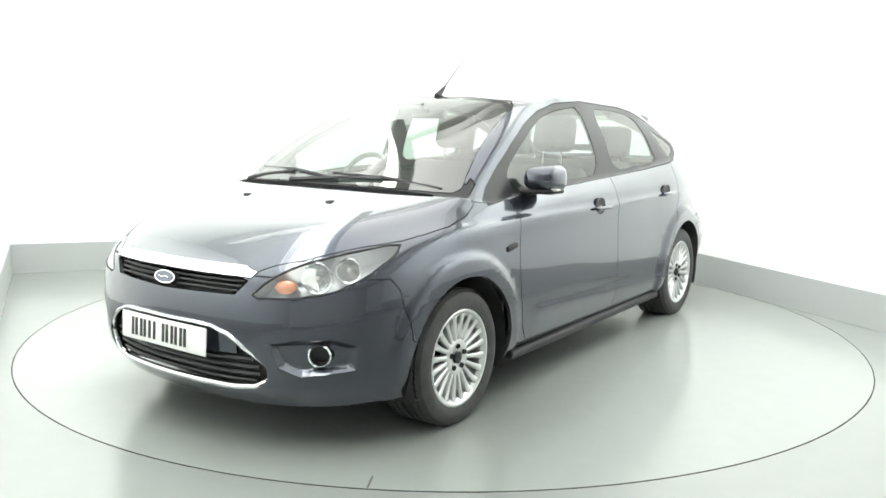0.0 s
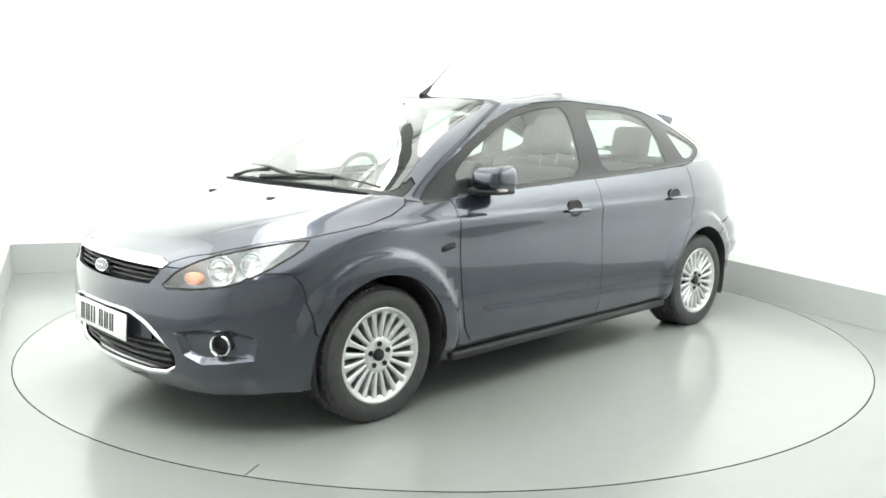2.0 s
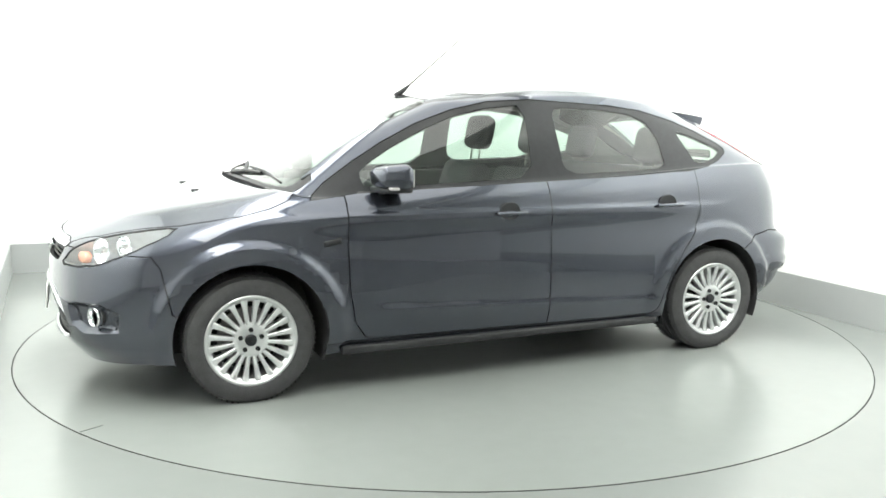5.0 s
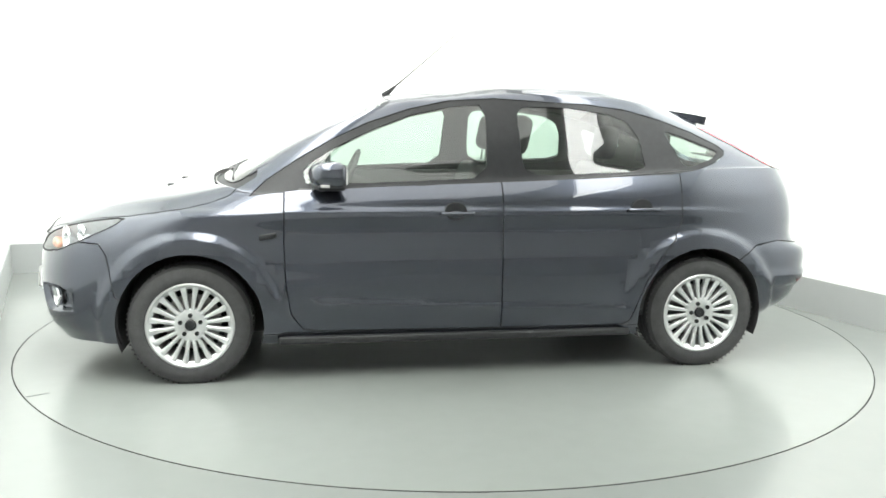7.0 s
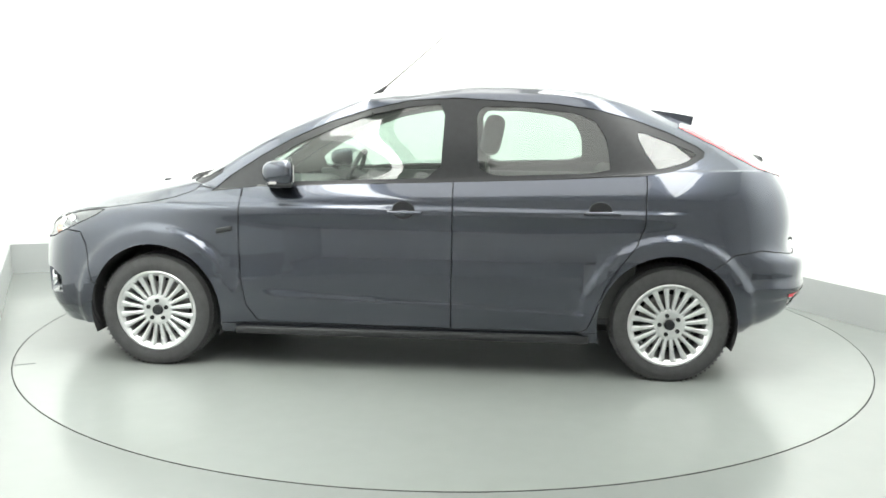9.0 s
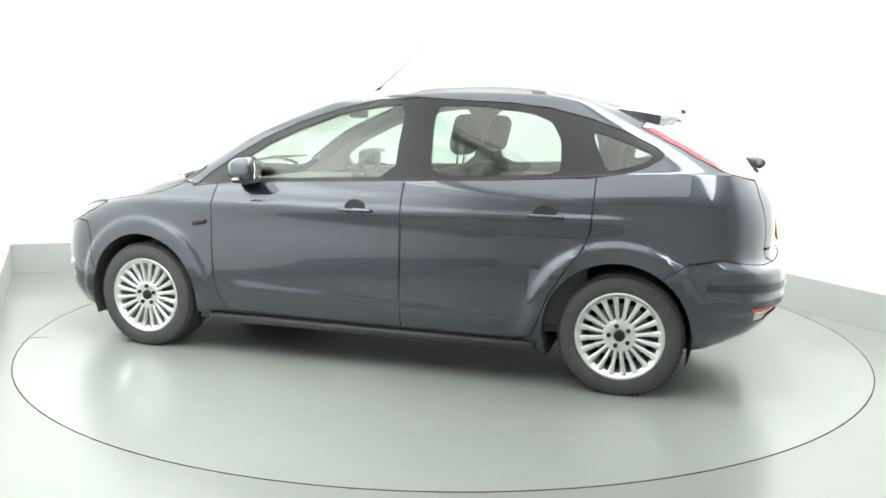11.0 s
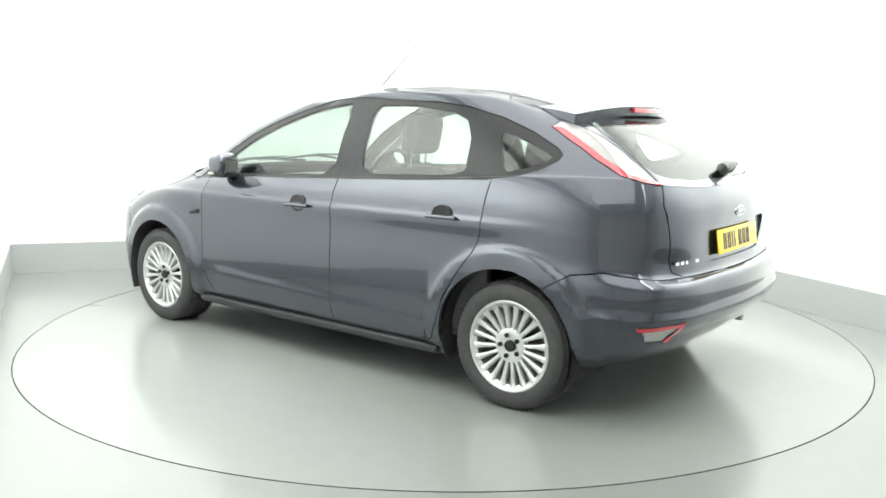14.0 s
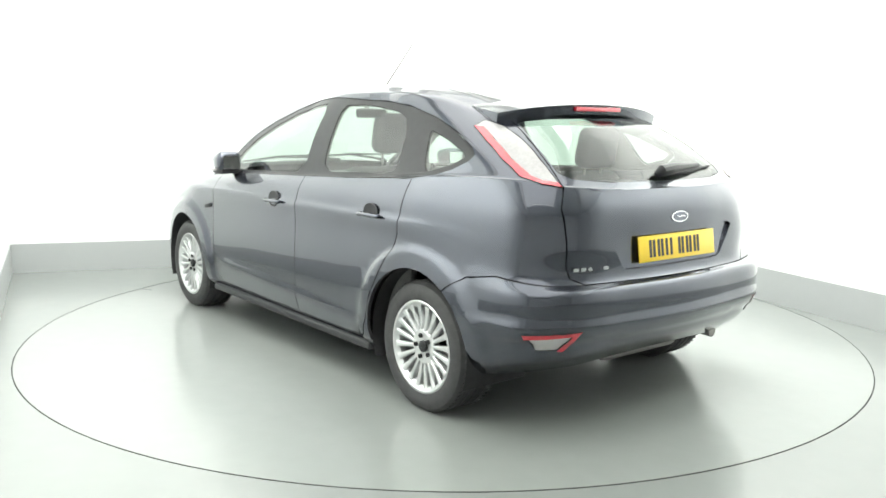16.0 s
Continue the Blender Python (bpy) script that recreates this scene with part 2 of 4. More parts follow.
# ---- the car ----
# Its body is one smooth skin over level lines that run from the nose's middle round the left side to the tail's middle,
# from the underside up to the roof's spine; then it is cut along the outlines of panels, windows and lamps, and mirrored.
LEVELS = []


def level(x, y, z):
    LEVELS.append(np.array((x, y, z), float).T)


level((2.07, 2.04, 1.94, 1.72, 1.32, .86, .33, -.22, -.70, -1.30, -1.75, -1.96, -2.02, -2.03), (0, .33, .60, .77, .80, .80, .80, .80, .80, .80, .73, .54, .28, 0),
      (.185, .185, .19, .20, .19, .185, .18, .175, .175, .20, .24, .26, .265, .265))
level((2.135, 2.105, 2.005, 1.77, 1.32, .86, .33, -.22, -.70, -1.30, -1.80, -2.03, -2.10, -2.115), (0, .33, .60, .79, .855, .85, .848, .848, .848, .85, .795, .61, .30, 0),
      (.275, .275, .285, .29, .29, .265, .26, .255, .255, .30, .33, .355, .365, .365))
level((2.16, 2.13, 2.025, 1.785, 1.32, .86, .33, -.22, -.70, -1.30, -1.83, -2.055, -2.125, -2.145), (0, .33, .61, .80, .868, .872, .872, .872, .872, .87, .81, .63, .32, 0),
      (.43, .43, .43, .43, .45, .42, .42, .42, .42, .45, .47, .50, .51, .51))
level((2.165, 2.13, 2.02, 1.785, 1.32, .86, .33, -.22, -.70, -1.30, -1.835, -2.055, -2.12, -2.14), (0, .33, .61, .80, .868, .868, .872, .872, .872, .87, .808, .635, .32, 0),
      (.555, .555, .56, .575, .60, .57, .57, .57, .57, .60, .605, .615, .62, .62))
level((2.15, 2.11, 2.00, 1.77, 1.32, .86, .33, -.22, -.70, -1.30, -1.80, -1.985, -2.05, -2.065), (0, .34, .60, .785, .862, .862, .866, .866, .866, .862, .778, .57, .30, 0),
      (.64, .645, .66, .69, .72, .71, .71, .71, .71, .72, .69, .665, .665, .665))
level((2.095, 2.055, 1.935, 1.69, 1.32, .86, .33, -.22, -.70, -1.30, -1.785, -1.985, -2.05, -2.065), (0, .34, .57, .745, .838, .855, .86, .86, .86, .852, .765, .57, .30, 0),
      (.735, .735, .745, .785, .82, .82, .83, .835, .84, .85, .82, .80, .80, .80))
level((1.77, 1.755, 1.69, 1.53, 1.28, .86, .33, -.22, -.70, -1.30, -1.77, -1.965, -2.045, -2.065), (0, .33, .55, .70, .795, .832, .842, .842, .842, .832, .745, .56, .30, 0),
      (.875, .872, .866, .858, .868, .885, .91, .92, .93, .945, .935, .93, .93, .93))
level((1.28, 1.265, 1.23, 1.16, 1.03, .86, .33, -.22, -.70, -1.30, -1.72, -1.90, -2.00, -2.025), (0, .33, .56, .712, .77, .79, .80, .80, .80, .785, .71, .57, .30, 0),
      (.967, .965, .961, .953, .930, .935, .97, .99, 1.01, 1.045, 1.05, 1.03, 1.015, 1.015))
level((1.22, 1.205, 1.17, 1.105, .97, .79, .32, -.22, -.70, -1.29, -1.70, -1.875, -1.975, -1.998), (0, .33, .54, .685, .742, .765, .775, .778, .775, .762, .695, .56, .30, 0),
      (.980, .977, .973, .968, .953, .957, .987, 1.007, 1.027, 1.065, 1.07, 1.05, 1.035, 1.035))
level((.81, .802, .785, .73, .575, .43, .18, -.24, -.72, -1.20, -1.505, -1.63, -1.71, -1.73), (0, .30, .50, .635, .682, .692, .708, .714, .71, .695, .65, .54, .30, 0),
      (1.21, 1.209, 1.204, 1.194, 1.175, 1.178, 1.188, 1.198, 1.20, 1.192, 1.18, 1.20, 1.21, 1.215))
level((.46, .453, .435, .385, .255, .12, -.01, -.26, -.70, -1.02, -1.31, -1.41, -1.465, -1.48), (0, .28, .455, .56, .592, .598, .61, .617, .612, .60, .565, .48, .28, 0),
      (1.374, 1.371, 1.363, 1.345, 1.331, 1.342, 1.362, 1.388, 1.39, 1.366, 1.305, 1.315, 1.335, 1.34))
level((.285, .278, .255, .195, .095, 0, -.10, -.30, -.70, -.99, -1.23, -1.31, -1.355, -1.37), (0, .26, .43, .515, .542, .55, .557, .564, .557, .542, .495, .42, .25, 0),
      (1.432, 1.429, 1.42, 1.405, 1.403, 1.413, 1.426, 1.444, 1.442, 1.418, 1.362, 1.368, 1.378, 1.382))
level((.04, .03, 0, -.05, -.10, -.15, -.21, -.34, -.68, -.90, -1.04, -1.09, -1.12, -1.13), (0, .20, .32, .38, .41, .425, .432, .436, .432, .415, .385, .32, .20, 0),
      (1.474, 1.471, 1.464, 1.457, 1.458, 1.463, 1.469, 1.477, 1.476, 1.458, 1.440, 1.431, 1.430, 1.431))
level((-.14, -.145, -.15, -.17, -.2, -.24, -.29, -.40, -.64, -.74, -.81, -.84, -.855, -.86), (0,) * 14,
      (1.488, 1.488, 1.488, 1.489, 1.491, 1.493, 1.494, 1.494, 1.488, 1.481, 1.474, 1.469, 1.467, 1.466))
CAGE = np.array(LEVELS)
for row, ends in enumerate(((.06, .07, .08, .08), (.01, .05, .06, .06), (.0, .04, .05, .05), (.0, .04, .05, .05), (0, .015, .03, .035), (0, .015, .035, .04), (0, .015, .035, .04), (0, .01, .03, .035), (0, .01, .03, .035))):
    CAGE[row, 10:, 0] += ends
CAGE[0, 10:, 2] += (0, .015, .03, .035)
CAGE[1, 10:, 2] += (0, .01, .02, .022)
WHEELS = ((1.315, 0.30), (-1.30, 0.30))
ARCH_R = 0.345
WIDER = 1.03


def spline(P, n):
    """A smooth line through the rows of P, n steps for each span."""
    t = np.linspace(0, 1, n, endpoint=False).reshape((-1,) + (1,) * (P.ndim - 1))
    out = []
    for i in range(1, len(P) - 2):
        a, b, c, d = P[i - 1], P[i], P[i + 1], P[i + 2]
        out.append(0.5 * (2 * b + (c - a) * t + (2 * a - 5 * b + 4 * c - d) * t ** 2 + (3 * b - a - 3 * c + d) * t ** 3))
    return np.concatenate(out + [P[-2][None]])


def flare(x, z):
    """How far the wheel arches bulge."""
    best = 0.0
    for cx, cz in WHEELS:
        r = math.hypot(x - cx, (z - cz))
        t = min(max((r - 0.415) / 0.045, 0), 1)
        best = max(best, 0.020 * (1 - t * t * (3 - 2 * t)))
    taper = max(0.0, min(1.0, (0.80 - x) / 0.12, (x + 1.0) / 0.12))
    low = z - (0.362 + 0.044 * x)
    best += 0.009 * taper * math.exp(-(low / (0.018 if low > 0 else 0.06)) ** 2)
    high = z - 0.845
    best += 0.009 * max(0.0, min(1.0, (1.5 - abs(x)) / 0.3)) * math.exp(-(high / (0.014 if high > 0 else 0.055)) ** 2)
    return best


def skin():
    flip = np.array((1, -1, 1))
    ext = np.concatenate([CAGE[:, 1:2] * flip, CAGE, CAGE[:, -2:-1] * flip], 1)
    ext = np.concatenate([2 * ext[:1] - ext[1:2], ext, 2 * ext[-1:] - ext[-2:-1] * flip * np.array((1, 0, 1))], 0)
    NU, NV = 10, 8
    rows = spline(ext, NV)
    G = spline(rows.transpose(1, 0, 2), NU).transpose(1, 0, 2)
    bm = bmesh.new()
    U = bm.verts.layers.float.new("u")
    V = bm.verts.layers.float.new("v")
    grid = []
    for j in range(G.shape[0]):
        row = []
        for i in range(G.shape[1]):
            x, y, z = G[j, i]
            y = max(y, 0.0)
            if i in (0, G.shape[1] - 1) or j == G.shape[0] - 1:
                y = 0.0
            v = bm.verts.new((x, y, z))
            v[U], v[V] = i / NU, j / NV
            row.append(v)
        grid.append(row)
    for j in range(len(grid) - 1):
        for i in range(len(grid[0]) - 1):
            bm.faces.new((grid[j][i], grid[j + 1][i], grid[j + 1][i + 1], grid[j][i + 1]))
    return bm, U, V


def inside(p, poly):
    x, y = p
    hit = False
    for (x0, y0), (x1, y1) in zip(poly, poly[1:] + poly[:1]):
        if (y0 > y) != (y1 > y) and x < (x1 - x0) * (y - y0) / (y1 - y0) + x0:
            hit = not hit
    return hit


def round_off(poly, times=2, keep=0.22):
    """Cuts a polygon's corners, to round them."""
    for _ in range(times):
        out = []
        for a, b in zip(poly, poly[1:] + poly[:1]):
            out += [(a[0] + (b[0] - a[0]) * keep, a[1] + (b[1] - a[1]) * keep), (b[0] - (b[0] - a[0]) * keep, b[1] - (b[1] - a[1]) * keep)]
        poly = out
    return poly


AXES = {"xz": (0, 2, 1), "yz": (1, 2, 0), "xy": (0, 1, 2)}


class Zone:
    """A named patch of the skin: a polygon seen along one axis, within a span of u and v."""

    def __init__(self, name, view, poly, u, v, closed=True):
        self.name, self.view, self.poly, self.u, self.v, self.closed = name, view, list(poly), u, v, closed

    def has(self, c, u, v):
        a, b, _ = AXES[self.view]
        return self.u[0] <= u <= self.u[1] and self.v[0] <= v <= self.v[1] and inside((c[a], c[b]), self.poly)

    def cut(self, bm, U, V):
        a, b, k = AXES[self.view]
        n = len(self.poly)
        for i in range(n if self.closed else n - 1):
            p, q = self.poly[i], self.poly[(i + 1) % n]
            lo0, hi0, lo1, hi1 = min(p[0], q[0]) - 0.004, max(p[0], q[0]) + 0.004, min(p[1], q[1]) - 0.004, max(p[1], q[1]) + 0.004
            fs = []
            for f in BUCKET[self.name]:
                if not f.is_valid:
                    continue
                cs = [(w.co[a], w.co[b]) for w in f.verts]
                if min(c[0] for c in cs) < hi0 and max(c[0] for c in cs) > lo0 and min(c[1] for c in cs) < hi1 and max(c[1] for c in cs) > lo1:
                    fs.append(f)
            if not fs:
                continue
            co = Vector((0, 0, 0))
            co[a], co[b] = p
            no = Vector((0, 0, 0))
            no[a], no[b] = q[1] - p[1], -(q[0] - p[0])
            if no.length < 1e-6:
                continue
            geom = list({w for f in fs for w in f.verts}) + list({e for f in fs for e in f.edges}) + fs
            ret = bmesh.ops.bisect_plane(bm, geom=geom, dist=1e-5, plane_co=co, plane_no=no.normalized())
            BUCKET[self.name] |= {f for f in ret["geom"] if isinstance(f, bmesh.types.BMFace)}


def circle(cx, cz, r, lo=0.0):
    return [(cx + r * math.cos(w), cz + r * math.sin(w)) for w in [2 * math.pi * i / 56 for i in range(56)] if cz + r * math.sin(w) > lo]


DLO = [(1.03, .918), (.80, .945), (.33, .968), (-.22, .988), (-.70, 1.008), (-1.16, 1.034), (-1.30, 1.055), (-1.40, 1.088), (-1.465, 1.125), (-1.475, 1.15), (-1.44, 1.178),
       (-1.30, 1.245), (-1.12, 1.310), (-.93, 1.357), (-.72, 1.383), (-.49, 1.394), (-.22, 1.408), (.02, 1.394), (.23, 1.348), (.44, 1.278), (.64, 1.185), (.81, 1.085), (.95, .992)]
F_GLASS = round_off([(.755, .969), (.33, .987), (-.15, 1.008), (-.165, 1.380), (.04, 1.360), (.22, 1.320), (.41, 1.250), (.60, 1.160), (.73, 1.080), (.775, 1.035)], 1, 0.15)
R_GLASS = round_off([(-.345, 1.017), (-.325, 1.368), (-.60, 1.366), (-.83, 1.338), (-.93, 1.30), (-.985, 1.21), (-1.005, 1.045)], 2, 0.12)
Q_GLASS = round_off([(-1.13, 1.255), (-1.26, 1.215), (-1.44, 1.145), (-1.38, 1.105), (-1.22, 1.062)], 2, 0.14)
SCREEN_P = [(-.1, .99), (.35, .985), (.53, .978), (.655, .975), (.672, .99), (.628, 1.10), (.588, 1.20), (.545, 1.305), (.515, 1.372), (.475, 1.398), (.25, 1.418), (-.1, 1.423)]
REAR_P = [(-.1, 1.046), (.35, 1.049), (.50, 1.063), (.533, 1.088), (.505, 1.20), (.46, 1.285), (.42, 1.315), (.25, 1.33), (-.1, 1.336)]
TAIL_P = [(.575, 1.032), (.64, 1.045), (.672, 1.07), (.655, 1.14), (.625, 1.21), (.592, 1.272), (.545, 1.298), (.525, 1.27), (.535, 1.20), (.555, 1.11)]
TAIL_RED = [(.575, 1.032), (.64, 1.045), (.672, 1.07), (.655, 1.14), (.625, 1.21), (.592, 1.272), (.577, 1.268), (.610, 1.205), (.635, 1.14), (.640, 1.075), (.62, 1.058), (.573, 1.050)]
GATE_P = [(-.1, .645), (.54, .648), (.59, .672), (.605, .72), (.607, .95), (.572, 1.03), (.545, 1.10), (.515, 1.20), (.475, 1.29), (.42, 1.345), (.25, 1.358), (-.1, 1.362)]
RECESS_P = [(-.1, .848), (.39, .845), (.415, .832), (.335, .708), (.31, .695), (-.1, .690)]
LAMP_P = round_off([(.415, .622), (.58, .628), (.69, .648), (.755, .70), (.775, .77), (.752, .815), (.64, .782), (.54, .745), (.475, .69)], 1, 0.2)
BONNET_P = [(1.245, -.1), (2.3, -.1), (2.3, .25), (2.08, .40), (2.00, .47), (1.93, .545), (1.82, .625), (1.70, .70), (1.60, .748), (1.48, .778), (1.35, .795), (1.22, .79), (1.12, .765), (1.075, .72), (1.14, .57), (1.19, .40), (1.225, .20)]
GRILLE_P = [(-.1, .702), (.37, .697), (.40, .685), (.355, .632), (-.1, .622)]
BAR_P = [(-.1, .737), (.36, .733), (.425, .715), (.41, .695), (.37, .697), (-.1, .702)]
MOUTH_P = round_off([(-.1, .512), (.25, .507), (.35, .472), (.485, .362), (.48, .305), (.41, .268), (-.1, .245)], 1, 0.15)
FDOOR_P = [(.862, 1.05), (.868, .70), (.862, .50), (.835, .34), (.78, .262), (.70, .252), (-.22, .243), (-.22, 1.05)]
RDOOR_P = [(-.22, 1.05), (-.22, .243), (-.86, .243), (-.905, .27), (-.94, .36), (-.985, .48), (-1.06, .60), (-1.135, .70), (-1.17, .79), (-1.178, 1.05)]
FBUMP_P = [(1.40, -.1), (1.40, .30), (1.66, .44), (1.70, .64), (1.735, .69), (2.5, .72), (2.5, -.1)]
RBUMP_P = [(-1.35, -.1), (-1.35, .45), (-1.53, .60), (-1.62, .655), (-1.76, .675), (-1.95, .648), (-2.5, .648), (-2.5, -.1)]
REFL_P = [(.600, .462), (.765, .449), (.735, .389), (.650, .389)]
POCKET_P = [(.505, .455), (.60, .474), (.70, .478), (.762, .445), (.748, .352), (.60, .330), (.53, .365)]
SWAGE = 0.487
FOG_P = [(.662 + .035 * math.cos(w), .412 + .035 * math.sin(w)) for w in [2 * math.pi * i / 20 for i in range(20)]]

ZONES = [
    Zone("hole", "xz", circle(*WHEELS[0], ARCH_R), (2.5, 5.5), (0, 6)),
    Zone("hole", "xz", circle(*WHEELS[1], ARCH_R), (7.5, 10.9), (0, 6)),
    Zone("front_glass", "xz", F_GLASS, (4, 10), (6.5, 11)),
    Zone("rear_glass", "xz", R_GLASS, (4, 10), (6.5, 11)),
    Zone("quarter_glass", "xz", Q_GLASS, (7, 11), (6.5, 11)),
    Zone("window_trim", "xz", DLO, (3, 10.7), (6.2, 11.4)),
    Zone("windscreen", "yz", SCREEN_P, (0, 4.2), (7.4, 11.6)),
    Zone("rear_screen", "yz", REAR_P, (10.3, 13), (7.4, 11.6)),
    Zone("tail_red", "yz", TAIL_RED, (9.3, 12), (6.6, 11)),
    Zone("tail_white", "yz", TAIL_P, (9.3, 12), (6.6, 11)),
    Zone("plate_recess", "yz", RECESS_P, (10.2, 13), (3.2, 6.9)),
    Zone("tailgate", "yz", GATE_P, (10.2, 13), (3.2, 11.4)),
    Zone("lamp", "yz", LAMP_P, (1, 4), (3, 6.4)),
    Zone("grille_bar", "yz", BAR_P, (0, 2.2), (3, 6.5)),
    Zone("grille", "yz", GRILLE_P, (0, 2.2), (3, 6)),
    Zone("mouth", "yz", MOUTH_P, (0, 2.5), (0, 4)),
    Zone("fog", "yz", FOG_P, (1.5, 3.4), (0, 4)),
    Zone("bonnet", "xy", BONNET_P, (0, 5), (4.6, 7.4)),
    Zone("reflector_red", "yz", [(.582, .472), (.778, .459), (.772, .441), (.615, .452), (.662, .386), (.637, .382)], (9.6, 12), (0.4, 3)),
    Zone("reflector", "yz", REFL_P, (9.6, 12), (0.4, 3)),
    Zone("front_door", "xz", FDOOR_P, (4, 10), (0.2, 8)),
    Zone("rear_door", "xz", RDOOR_P, (4, 10), (0.2, 8)),
    Zone("front_bumper", "xz", FBUMP_P, (0, 4.5), (0, 6.3)),
    Zone("rear_bumper", "xz", RBUMP_P, (8.5, 13), (0, 4.3)),
    Zone("sill", "xz", [(1.1, 0), (1.1, .243), (-1.1, .243), (-1.1, 0)], (4, 10), (0, 3)),
    Zone("wing", "xz", [(.70, 0), (.70, .98), (2.5, .98), (2.5, 0)], (2, 5.6), (0, 6.95)),
    Zone("cowl", "xy", [(1.32, -.1), (1.28, .3), (1.2, .56), (1.13, .72), (1.0, .70), (.9, -.1)], (0, 3.35), (6.8, 8.3)),
]
BUCKET = {}


def shrink(poly, d):
    """The polygon drawn in by d about its middle."""
    cx, cy = sum(q[0] for q in poly) / len(poly), sum(q[1] for q in poly) / len(poly)
    return [(x - d * (x - cx) / math.hypot(x - cx, y - cy), y - d * (y - cy) / math.hypot(x - cx, y - cy)) for x, y in poly]


def depth_in(p, poly):
    """How far a point lies inside a polygon; 0 outside."""
    if not inside(p, poly):
        return 0.0
    best = 9.0
    for (x0, y0), (x1, y1) in zip(poly, poly[1:] + poly[:1]):
        t = min(max(((p[0] - x0) * (x1 - x0) + (p[1] - y0) * (y1 - y0)) / ((x1 - x0) ** 2 + (y1 - y0) ** 2), 0), 1)
        best = min(best, math.hypot(p[0] - x0 - t * (x1 - x0), p[1] - y0 - t * (y1 - y0)))
    return best


def build_skin():
    """The left half of the skin, cut into named patches of (corners, normal) faces."""
    bm, U, V = skin()
    for zone in ZONES + [Zone("lip", "xz", circle(*w, r), (2.5, 11), (0, 6)) for w in WHEELS for r in (0.415, 0.437, 0.46)] + [
            Zone("crease", "xz", [(-1.5, z), (-2.2, z)], (9, 13), (0, 4), False) for z in (SWAGE - 0.045, SWAGE - 0.006, SWAGE + 0.006, SWAGE + 0.022)] + [
            Zone("pocket", "yz", shrink(POCKET_P, d), (1, 4), (0, 4)) for d in (0.0, 0.006, 0.022, 0.03)] + [
            Zone("line", "xz", [(0.9, 0.845 + d), (-1.3, 0.845 + d)], (4, 10), (4, 7), False) for d in (-0.012, 0.0, 0.012)]:
        BUCKET[zone.name] = {f for f in bm.faces if zone.u[0] - 0.3 <= f.verts[0][U] <= zone.u[1] + 0.3 and zone.v[0] - 0.5 <= f.verts[0][V] <= zone.v[1] + 0.5}
        zone.cut(bm, U, V)
    patches = {}
    for f in bm.faces:
        c = f.calc_center_median()
        u, v = sum(w[U] for w in f.verts) / len(f.verts), sum(w[V] for w in f.verts) / len(f.verts)
        name = "shell"
        for zone in ZONES:
            if zone.has(c, u, v):
                name = zone.name
                break
        patches.setdefault(name, []).append([w.co.copy() for w in f.verts])
    bm.free()
    for polys in patches.values():
        for poly in polys:
            for w in poly:
                if w.z < 0.95 and w.y > 0.6 and w.x > -1.9:
                    w.y += flare(w.x, w.z)
                if w.x < -1.6 and w.z < 0.62:
                    # a crease runs round the rear bumper, which falls in below it
                    d = w.z - SWAGE
                    k = 0.016 * (math.exp(-(d / 0.022) ** 2) if d > 0 else math.exp(-(d / 0.055) ** 2)) - (0.012 if d < -0.06 else 0)
                    k *= min(1.0, (-1.6 - w.x) / 0.25)
                    out = Vector((w.x + 1.35, w.y, 0)).normalized()
                    w.x += out.x * k
                    w.y += out.y * k
                if w.x > 1.5 and 0.3 < w.z < 0.5:
                    # the hollow round the fog light
                    k = min(depth_in((w.y, w.z), POCKET_P) / 0.022, 1.0) * 0.03
                    w.x -= 0.8 * k
                    w.y -= 0.5 * k
    return patches


PATCH = build_skin()


def panel(names, sides=(1, -1), gap=0.0028, depth=0.0, shift=0.0):
    """A bmesh of patches, on the left (1), the right (-1) or both; gap: the edge is drawn in by it; shift: sunk by it."""
    bm = bmesh.new()
    for side in sides:
        for name in names:
            for poly in PATCH.get(name, ()):
                vs = [bm.verts.new((w.x, w.y * side, w.z)) for w in (poly if side < 0 else poly[::-1])]
                bm.faces.new(vs)
    bmesh.ops.remove_doubles(bm, verts=bm.verts[:], dist=0.0035)
    bmesh.ops.dissolve_degenerate(bm, edges=bm.edges[:], dist=0.001)
    bm.normal_update()
    n0 = {w: sum((f.normal * f.calc_area() for f in w.link_faces), Vector()).normalized() for w in bm.verts}
    if shift:
        for w, n in n0.items():
            w.co -= n * shift
    if gap:
        move = {}
        for e in bm.edges:
            if len(e.link_faces) == 1:
                f = e.link_faces[0]
                d = e.verts[1].co - e.verts[0].co
                if d.length < 1e-6:
                    continue
                inw = f.normal.cross(d).normalized()
                if inw.dot(f.calc_center_median() - e.verts[0].co) < 0:
                    inw = -inw
                for w in e.verts:
                    move.setdefault(w, []).append(inw)
        for w, ds in move.items():
            s = sum(ds, Vector())
            if s.length > 1e-6:
                w.co += s.normalized() * gap
    if depth:
        old = bm.faces[:]
        edges = [e for e in bm.edges if len(e.link_faces) == 1]
        back = {w: bm.verts.new(w.co - n0[w] * depth) for w in list(n0)}
        for f in old:
            g = bm.faces.new([back[w] for w in reversed(f.verts)])
            g.material_index = 1
        for e in edges:
            a, b = e.verts
            f = e.link_faces[0]
            ls = [l for l in e.link_loops][0]
            a, b = ls.vert, ls.link_loop_next.vert
            try:
                g = bm.faces.new((b, a, back[a], back[b]))
                g.material_index = 2
            except ValueError:
                pass
    return bm


car = tagged(new("car"), "dark blue-grey five-door hatchback car parked on the turntable", "car")


